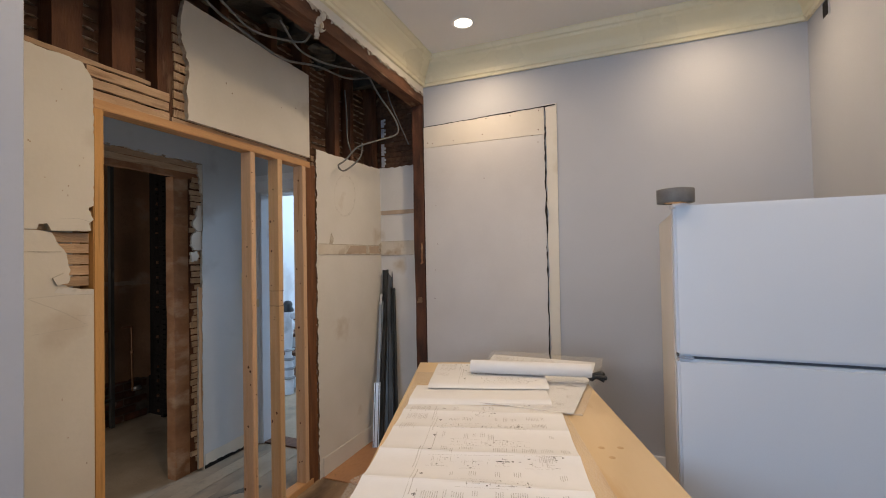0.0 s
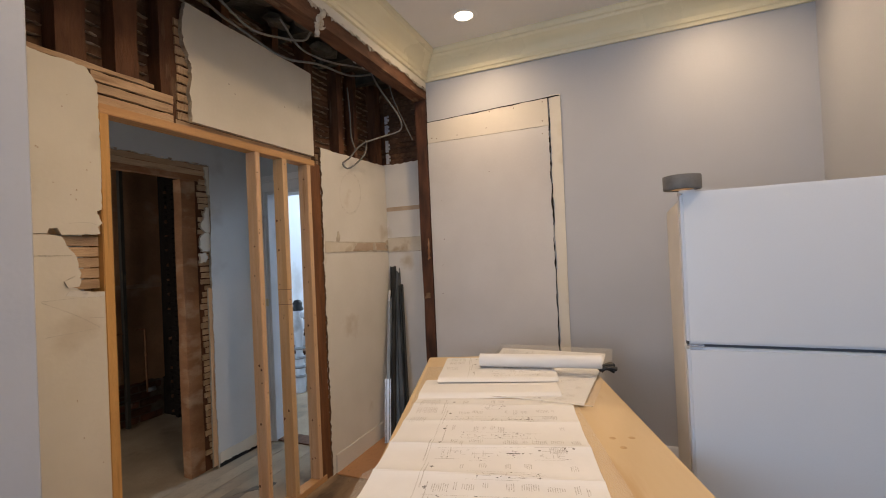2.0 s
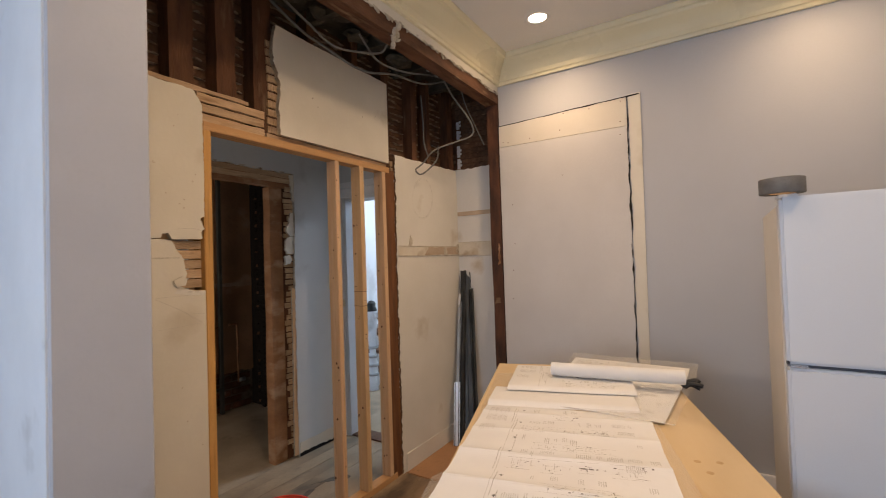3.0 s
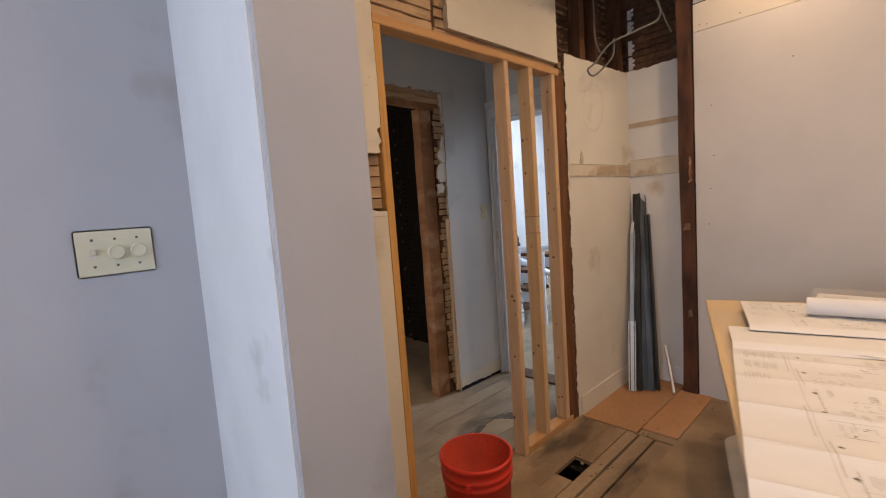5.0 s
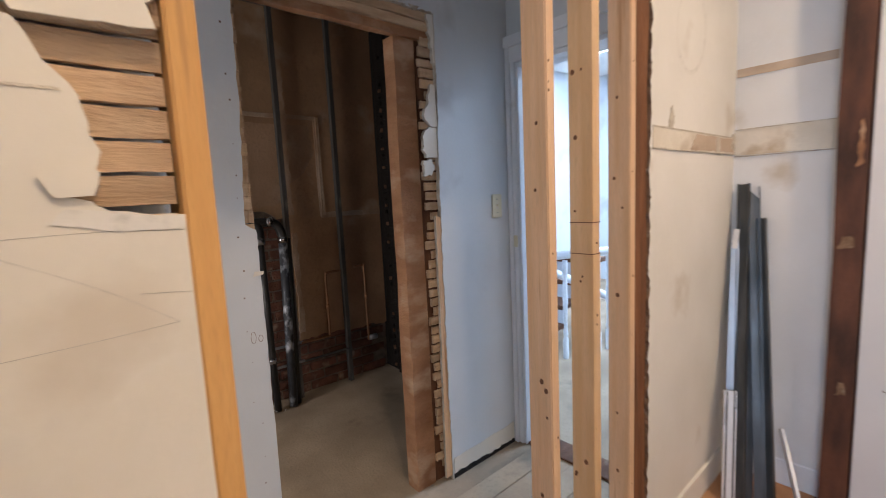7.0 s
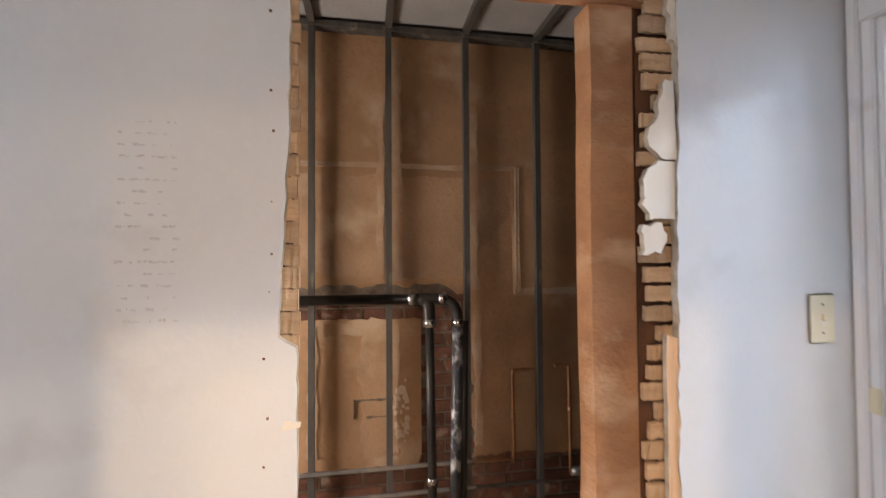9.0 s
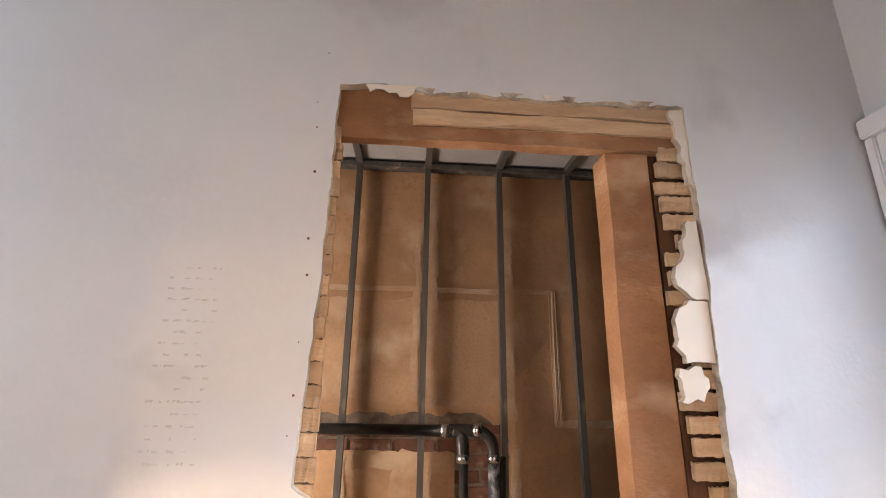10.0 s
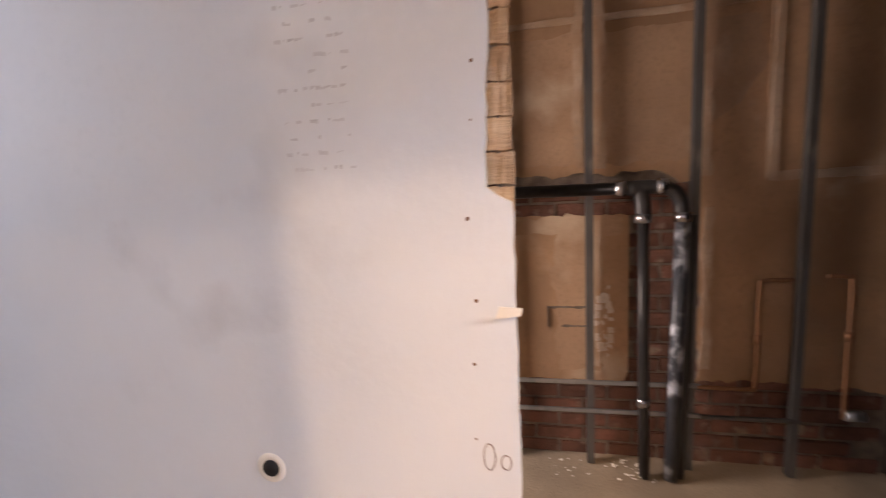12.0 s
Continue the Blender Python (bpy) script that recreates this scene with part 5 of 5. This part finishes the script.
def drawing(name, w, h, curl, label, m, rich=True, thick=0.0012, wav=0.004, seed=1, bulge=0.0):
    """A plan sheet lying flat, local x across, local y along; waves and creases are real, print is raised film."""
    g = group(name, label, "drawing sheet", "plan sheets on the table")
    r = random.Random(seed)
    ph1, ph2 = r.uniform(0, 6), r.uniform(0, 6)

    folds = [(h * (k + 0.5 + r.uniform(-0.2, 0.2)) / max(1, round(h / 0.19)), r.uniform(-0.05, 0.02), r.uniform(0.5, 1.3)) for k in range(max(1, round(h / 0.19)))]

    def hgt(x, y):
        z = 0.35 * wav * (1 + math.sin(y * 17 + ph1) * math.sin(x * 7 + ph2))
        for fy, tilt, a in folds:
            z += a * wav * math.exp(-abs(y - fy - tilt * x) / 0.028)
        z += bulge * math.sin(min(1.0, y / 0.045) * math.pi / 2) * (1 - 0.45 * y / h)
        return z + curl * max(0.0, (y / h - 0.80) / 0.20) ** 2
    nx, ny = 14, 90
    bm = bmesh.new()
    gr = [[bm.verts.new((w * i / nx, h * j / ny, hgt(w * i / nx, h * j / ny) + thick)) for i in range(nx + 1)] for j in range(ny + 1)]
    for j in range(ny):
        for i in range(nx):
            bm.faces.new((gr[j][i], gr[j][i + 1], gr[j + 1][i + 1], gr[j + 1][i])).smooth = True
    ge = bmesh.ops.extrude_face_region(bm, geom=bm.faces[:])
    for v in ge["geom"]:
        if isinstance(v, bmesh.types.BMVert):
            v.co.z -= thick
    bm.normal_update()
    for f in bm.faces:
        f.smooth = f.normal.z > 0.5
    part("paper", bm, M["paper"], g)
    if rich:
        def mark(bm, x, y, lx, ly):
            if x < 0.02 or y < 0.02 or x + lx > w - 0.02 or y + ly > h - 0.02:
                return
            seg = max(1, int(max(lx, ly) / 0.012))
            lift = thick + r.uniform(0.0006, 0.0010)
            for q in range(seg):
                ax, ay = (lx / seg, ly) if lx > ly else (lx, ly / seg)
                ox, oy = (x + q * ax, y) if lx > ly else (x, y + q * ay)
                bm.faces.new([bm.verts.new((px, py, hgt(px, py) + lift)) for px, py in ((ox, oy), (ox + ax, oy), (ox + ax, oy + ay), (ox, oy + ay))])
        text, lines = bmesh.new(), bmesh.new()

        def note_block(u, v, cols, ln, pitch=0.0062):
            """Columns of note text, u from the edge, v down from the far end."""
            for k in range(cols):
                yy, top = h - v - ln * r.uniform(0.7, 1.0), h - v
                while yy < top:
                    mark(text, u + k * pitch, yy, 0.0022, 0.0034)
                    yy += 0.0056

        def title(u, v, ln):
            yy = h - v - ln
            while yy < h - v:
                step = r.uniform(0.002, 0.006)
                mark(text, u, yy, 0.0024, step)
                yy += step + 0.0016

        def rooms(u, v, wid, dep, mm):
            """A plan fragment: outer walls, cross walls, small fixtures."""
            for q in range(max(4, int(wid / 0.014))):
                x = u + r.uniform(0, wid)
                mark(mm, x, h - v - dep * r.uniform(0.4, 1.0), 0.0010, dep * r.uniform(0.1, 0.5))
                mark(mm, x, h - v - dep * r.uniform(0.2, 1.0), r.uniform(0.006, 0.03), 0.0011)
            mark(text, u, h - v, wid, 0.0008)
            mark(text, u, h - v - dep, wid * 0.7, 0.0008)
            for q in range(int(wid / 0.02)):
                mark(lines, u + r.uniform(0, wid), h - v - dep * r.random(), r.uniform(0.002, 0.008), r.uniform(0.002, 0.006))
        for c4 in range(4):
            note_block(0.03 + 0.022 * c4, 0.025, 3, 0.075)
            note_block(0.03 + 0.022 * c4, 0.115, 3, 0.06)
        note_block(0.025, 0.22, 7, 0.07, 0.009)
        v = 0.025
        row = 0
        while v < h - 0.08:
            title(0.135 + 0.02 * (row % 3), v, min(0.15, h - v - 0.05))
            mark(lines, 0.165, h - v - 0.03, 0.012, 0.005)
            mark(lines, 0.170, h - v - 0.036, 0.003, 0.016)
            x = 0.19 + r.uniform(0, 0.03)
            dense = row % 2 == 1
            while x < w - 0.05:
                if r.random() < (0.85 if dense else 0.5):
                    n = r.randint(2, 8 if dense else 4)
                    note_block(x, v + r.choice((0, 0, 0.01)), n, r.uniform(0.02, 0.05))
                    x += n * 0.0062 + r.uniform(0.006, 0.022)
                else:
                    x += r.uniform(0.02, 0.06)
            if dense:
                x = 0.17
                while x < w - 0.16:
                    wid = r.uniform(0.06, 0.14)
                    rooms(x, v + 0.065, wid, r.uniform(0.05, 0.085), lines if r.random() < 0.2 else text)
                    x += wid + r.uniform(0.0, 0.03)
                note_block(w - 0.13, v + 0.065, 10, 0.035, 0.0055)
                for q in range(4):
                    mark(lines, w - 0.26 + 0.022 * q, h - v - 0.10, r.uniform(0.006, 0.018), r.uniform(0.003, 0.007))
            else:
                rooms(0.22 + r.uniform(0, 0.1), v + 0.055, r.uniform(0.1, 0.3), 0.05, text)
            v += 0.165 if dense else 0.12
            row += 1
        mark(text, 0.145, 0.03, 0.0009, h - 0.08)
        for nm, bm, mm in (("printed_text", text, M["ink"]), ("printed_lines", lines, M["ink_dark"])):
            tagged(part(nm, bm, mm, g, "faint printed plan lines"), kind="stuff")
    return g


def on_table(x, y, z, turn=0):
    return TM @ pose(x, y, z, 0, 0, turn)


film_ob = group("plastic_film", "clear plastic film under the drawings, overhanging", "plastic film")
bm = bmesh.new()
nx, ny = 12, 30
gr = [[bm.verts.new((0.02 + 0.70 * i / nx - (0.05 if j < 12 else 0) * (i == 0), -2.2 + 1.95 * j / ny, 0.7215 + 0.0035 * (1 + noise.noise((i * 0.7, j * 0.5, 3)))) ) for i in range(nx + 1)] for j in range(ny + 1)]
for j in range(ny):
    for i in range(nx):
        bm.faces.new((gr[j][i], gr[j][i + 1], gr[j + 1][i + 1], gr[j + 1][i])).smooth = True
part("film", bm, M["film"], film_ob).matrix_world = TM
drawing("plan_sheet", 0.66, 0.90, 0.0, "large plan sheet with faint grey print, creased", M["paper"], seed=3, wav=0.008).matrix_world = on_table(-0.009, -1.729, 0.7275, -3.3)
drawing("plan_sheet", 0.66, 0.62, 0.0, "plan sheet lying under the top sheet, printed", M["paper"], seed=8, wav=0.003).matrix_world = on_table(-0.05, -2.345, 0.7275, -3)
fold = drawing("plan_sheet", 0.63, 0.26, 0.0, "folded edge of a plan sheet, bulging up", M["paper"], rich=False, seed=5, wav=0.001, bulge=0.016)
fold.matrix_world = on_table(0.045, -0.83, 0.7305, -1.5)
drawing("plan_sheet", 0.58, 0.46, 0.0, "printed plan sheet among the stack", M["paper"], seed=6, wav=0.002, bulge=0.014).matrix_world = on_table(0.115, -0.646, 0.748, -2)
drawing("plan_set", 0.62, 0.84, 0.022, "set of plan sheets in a clear sleeve", M["paper"], seed=9, wav=0.001, thick=0.003).matrix_world = on_table(0.165, -0.72, 0.7285, -21)
bm = bmesh.new()
sl = group("plan_sleeve", "clear plastic sleeve over the plan set", "plastic sleeve")
rows_ = [[bm.verts.new((-0.02 + 0.68 * i, -0.03 + 0.91 * j / 24, 0.0145 + 0.024 * max(0.0, ((-0.03 + 0.91 * j / 24) / 0.84 - 0.80) / 0.20) ** 2)) for i in range(2)] for j in range(25)]
for q, w_ in zip(rows_, rows_[1:]):
    bm.faces.new((q[0], q[1], w_[1], w_[0])).smooth = True
part("sleeve", bm, M["film"], sl)
bm = bmesh.new()
box(bm, -0.02, 0.66, -0.03, -0.018, 0.0150, 0.0162, 0.0004)
part("sealed_edge", bm, M["film"], sl, "welded plastic edge")
sl.matrix_world = on_table(0.165, -0.72, 0.7225, -21)
roll = group("rolled_plan", "loosely rolled white plan sheet on the stack", "rolled drawing")
bm = bmesh.new()
pr = []
for k in range(70):
    t = k / 69 * 4.5 * math.pi
    r = 0.036 - 0.0010 * t
    pr.append((r * math.cos(t), r * math.sin(t)))
a_ = [bm.verts.new((0.0, y, z)) for y, z in pr]
b_ = [bm.verts.new((0.61, y, z)) for y, z in pr]
for k in range(len(pr) - 1):
    bm.faces.new((a_[k], a_[k + 1], b_[k + 1], b_[k])).smooth = True
part("paper_roll", bm, M["paper"], roll)
roll.matrix_world = on_table(0.325, -0.43, 0.800, -10)
clip = group("spring_clamp", "black spring clamp on the plan set", "clamp")
bm = bmesh.new()
tube(bm, spline([(0, 0, 0.0), (0.02, 0.0, 0.015), (0.04, 0.008, 0.01), (0.065, 0.0, 0.0)], 5), 0.011, 8)
part("jaw", bm, M["black"], clip)
bm = bmesh.new()
tube(bm, spline([(0, 0, 0.028), (0.02, 0.0, 0.015), (0.045, -0.008, 0.02), (0.075, -0.004, 0.012)], 5), 0.010, 8)
part("jaw", bm, M["black"], clip)
bm = bmesh.new()
tube(bm, spline([(-0.01, 0.0, 0.004), (0.015, 0.012, 0.02), (0.045, 0.02, 0.028), (0.06, 0.012, 0.022)], 5), 0.013, 8)
part("spring", bm, M["black"], clip)
clip.matrix_world = on_table(0.93, -0.50, 0.748, -15)

# bucket
bucket = group("bucket", "red plastic bucket on the boards", "bucket")
bm = bmesh.new()
lathe(bm, [(0.0001, 0.0), (0.118, 0.0), (0.122, 0.004), (0.138, 0.27), (0.143, 0.272), (0.143, 0.285), (0.139, 0.287), (0.140, 0.303), (0.145, 0.305), (0.145, 0.318), (0.141, 0.320), (0.142, 0.350), (0.148, 0.352), (0.149, 0.366), (0.145, 0.370), (0.139, 0.369)], 40)
part("shell", bm, M["bucket"], bucket, smooth=True)
bm = bmesh.new()
lathe(bm, [(0.139, 0.369), (0.136, 0.36), (0.118, 0.008), (0.0001, 0.006)], 40)
part("inside", bm, M["bucket_in"], bucket, smooth=True)
for s in (-1, 1):
    solid("handle_lug", (-0.012, 0.012, s * 0.150 - 0.008, s * 0.150 + 0.008, 0.285, 0.315), M["bucket"], bucket)
bucket.matrix_world = pose(-1.588, 1.214, F, 0, 0, 30) @ Matrix.Scale(0.94, 4, (0, 0, 1))

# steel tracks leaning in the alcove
specs = [((-1.655, 2.862), (-1.725, 3.10), 0.47, "steel_sheen", 0.046, 0), ((-1.668, 2.885), (-1.738, 3.16), 1.10, "steel", 0.03, 1), ((-1.625, 2.90), (-1.715, 3.185), 1.36, "steel_dark", 0.042, 2),
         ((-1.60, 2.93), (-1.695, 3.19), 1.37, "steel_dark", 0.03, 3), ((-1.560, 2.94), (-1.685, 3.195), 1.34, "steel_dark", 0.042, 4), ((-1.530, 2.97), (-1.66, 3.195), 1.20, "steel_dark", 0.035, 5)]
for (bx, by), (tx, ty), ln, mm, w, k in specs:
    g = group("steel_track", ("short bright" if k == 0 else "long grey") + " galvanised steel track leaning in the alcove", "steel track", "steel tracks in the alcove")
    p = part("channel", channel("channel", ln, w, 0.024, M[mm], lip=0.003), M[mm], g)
    foot, top = Vector((bx, by, F + 0.008)), Vector((tx, ty, F + 1.36))
    if k == 0:
        for s in (-0.3, 0.3):
            bm = bmesh.new()
            box(bm, 0.0, 0.003, s * w - 0.003, s * w + 0.003, 0.002, ln - 0.002, 0.001)
            part("rib", bm, M["steel_dark"], g)
    zax = (top - foot).normalized()
    xax = Vector((0.45 - 0.25 * (k % 3), -0.9, 0.0)) * (-1 if k in (2, 4, 5) else 1)
    xax = (xax - zax * xax.dot(zax)).normalized()
    rot = Matrix((xax, zax.cross(xax), zax)).transposed().to_4x4()
    g.matrix_world = Matrix.Translation(foot) @ rot
g = group("paper_tag", "white paper label on a steel track", "label")
bm = bmesh.new()
box(bm, -0.013, 0.013, -0.001, 0.001, 0, 0.085, 0.0005)
part("tag", bm, M["paper"], g)
g.matrix_world = pose(-1.722, 3.085, 1.01, -10, 0, -22)
g = group("wood_strip", "short white-painted wooden strip leaning on the wall", "wood strip")
bend_box("strip", -0.016, 0.016, -0.006, 0.006, 0, 0.33, M["white"], g, wob=0.001, seed=900)
g.matrix_world = Matrix.Translation((-1.43, 2.975, F + 0.012)) @ (Vector((-1.55, 3.17, 0.22)) - Vector((-1.43, 2.975, F))).to_track_quat("Z", "X").to_matrix().to_4x4()

# cables in the loft and the hanging loop
def cable(ctrl, r, label):
    g = group("cable", label, "cable", "loose cables")
    run("sheath", spline(ctrl, 10), r, M["cable_grey"], g)


cable([(-1.62, 1.05, 2.70), (-1.60, 1.378, 2.545), (-1.60, 1.543, 2.515), (-1.58, 1.82, 2.475), (-1.58, 2.12, 2.55), (-1.58, 2.45, 2.60), (-1.52, 2.70, 2.69), (-1.44, 2.86, 2.75)], 0.0065, "grey sheathed cable sagging under the joists")
cable([(-1.55, 1.10, 2.66), (-1.50, 1.366, 2.52), (-1.50, 1.524, 2.475), (-1.50, 1.71, 2.515), (-1.48, 1.87, 2.565), (-1.42, 1.86, 2.59), (-1.36, 1.84, 2.585)], 0.0055, "grey cable drooping towards the knotted rag")
cable([(-1.48, 1.70, 2.60), (-1.50, 1.851, 2.53), (-1.50, 2.01, 2.53), (-1.50, 2.192, 2.565), (-1.49, 2.40, 2.62), (-1.47, 2.62, 2.66), (-1.42, 2.85, 2.72)], 0.0055, "grey sheathed cable along the beam")
cable([(-1.46, 2.74, 2.70), (-1.47, 2.84, 2.55), (-1.45, 2.96, 2.40), (-1.42, 3.04, 2.27)], 0.004, "thin dark wire hanging beside the corner")
cable([(-1.48, 2.55, 2.64), (-1.47, 2.66, 2.55), (-1.42, 2.82, 2.40), (-1.43, 2.86, 2.31), (-1.52, 2.76, 2.25), (-1.62, 2.63, 2.18), (-1.68, 2.56, 2.08), (-1.70, 2.50, 2.03), (-1.69, 2.54, 2.00), (-1.66, 2.60, 2.04), (-1.62, 2.66, 2.12), (-1.62, 2.68, 2.22)], 0.0058, "grey cable hanging in a loop from the loft")
cable([(-1.72, 2.62, 2.60), (-1.72, 2.64, 2.42), (-1.73, 2.66, 2.26), (-1.70, 2.66, 2.16)], 0.005, "thin grey wire hanging beside the studs")
rag = group("tied_rag", "dusty grey-white rag knotted round the beam", "rag")
for ctrl, r in (([(-1.315, 1.78, 2.60), (-1.30, 1.80, 2.62), (-1.31, 1.83, 2.66)], 0.014), ([(-1.33, 1.80, 2.61), (-1.34, 1.81, 2.56), (-1.345, 1.815, 2.53)], 0.012), ([(-1.34, 1.82, 2.59), (-1.42, 1.90, 2.60), (-1.50, 2.0, 2.65)], 0.005), ([(-1.31, 1.77, 2.58), (-1.32, 1.80, 2.60), (-1.33, 1.84, 2.585)], 0.018)):
    pts = spline(ctrl, 8)
    run("strip", pts, [r * (0.7 + 0.5 * abs(math.sin(2.7 * k))) for k in range(len(pts))], M["raw"], rag)
sh = bmesh.new()
for k in range(95):
    y, z, s_ = 3.06 - 1.9 * rnd.random() ** 1.3, 2.655 + rnd.uniform(-0.006, 0.012), rnd.uniform(0.006, 0.024)
    dx, tip = rnd.uniform(0.001, 0.010), rnd.uniform(-0.012, 0.012)
    rim = [(y - s_ * rnd.uniform(0.6, 1.2), z), (y + s_ * rnd.uniform(0.6, 1.2), z + rnd.uniform(-0.004, 0.004)), (y + tip + s_ * 0.4, z - s_ * rnd.uniform(0.5, 1.1)), (y + tip - s_ * 0.3, z - s_ * rnd.uniform(0.7, 1.3))]
    top = [sh.verts.new((XK + 0.002 + (dx if i > 1 else 0), p[0], p[1])) for i, p in enumerate(rim)]
    low = [sh.verts.new(v.co + Vector((-0.003, 0, 0.001))) for v in top]
    sh.faces.new(top)
    sh.faces.new(low[::-1])
    for i in range(4):
        sh.faces.new((top[i], low[i], low[(i + 1) % 4], top[(i + 1) % 4]))
tagged(part("plaster_shreds", sh, M["raw"]), "torn plaster shreds clinging along the beam edge", "plaster", kind="stuff")

vent = group("wall_vent", "small dark square vent opening high on the wall", "vent")
# black block painted as the shade inside the vent
solid("opening", (XR - 0.004, XR + 0.002, 2.80, 2.87, 2.62, 2.70), M["dark"], vent, bevel=0.001)
solid("frame", (XR - 0.006, XR + 0.001, 2.79, 2.80, 2.61, 2.71), M["end_paint"], vent, bevel=0.001)

mk = bmesh.new()
for k in range(130):
    y, z = 1.06 + rnd.uniform(0, 0.10), 1.27 + 0.021 * rnd.randrange(18)
    w, hh = rnd.uniform(0.003, 0.012), rnd.uniform(0.0018, 0.0055)
    vs = [mk.verts.new((XW + 0.0004 + 0.000006 * k, a, b)) for a, b in ((y, z), (y + w, z + rnd.uniform(-0.002, 0.004)), (y + w, z + hh), (y, z + hh))]
    mk.faces.new(vs)
tagged(part("rubbed_marks", mk, M["pencil"], hall, "faint rubbed-out pencil rows"), kind="stuff")
for yc, zc, a, b in ((1.329, 0.862, 0.008, 0.020), (1.352, 0.855, 0.007, 0.011)):
    bm = bmesh.new()
    tube(bm, [(XW + 0.0003, yc + a * math.cos(2 * math.pi * k / 20), zc + b * math.sin(2 * math.pi * k / 20)) for k in range(21)], 0.0007, 5)
    part("pencil_ring", bm, M["knot"], hall)
# crumbs on the kitchen floor
cr = bmesh.new()
for k in range(80):
    y, x = rnd.choice(((2.98, -1.36), (2.36, -1.72), (2.40, -1.40), (3.03, -1.20), (1.9, -1.5))), None
    c = Vector((y[1] + rnd.gauss(0, 0.07), y[0] + rnd.gauss(0, 0.06), F + 0.003))
    if c.x < -1.72 or c.y > 3.04:
        continue
    s = rnd.uniform(0.002, 0.009)
    g = bmesh.ops.create_icosphere(cr, subdivisions=1, radius=1)
    for v in g["verts"]:
        v.co = c + Vector((v.co.x * s * rnd.uniform(0.6, 1.5), v.co.y * s * rnd.uniform(0.6, 1.5), max(v.co.z, -0.3) * s * 0.7))
tagged(part("floor_crumbs", cr, M["subfloor"]), "grey-brown plaster crumbs and grit on the floor", "rubble", kind="stuff")
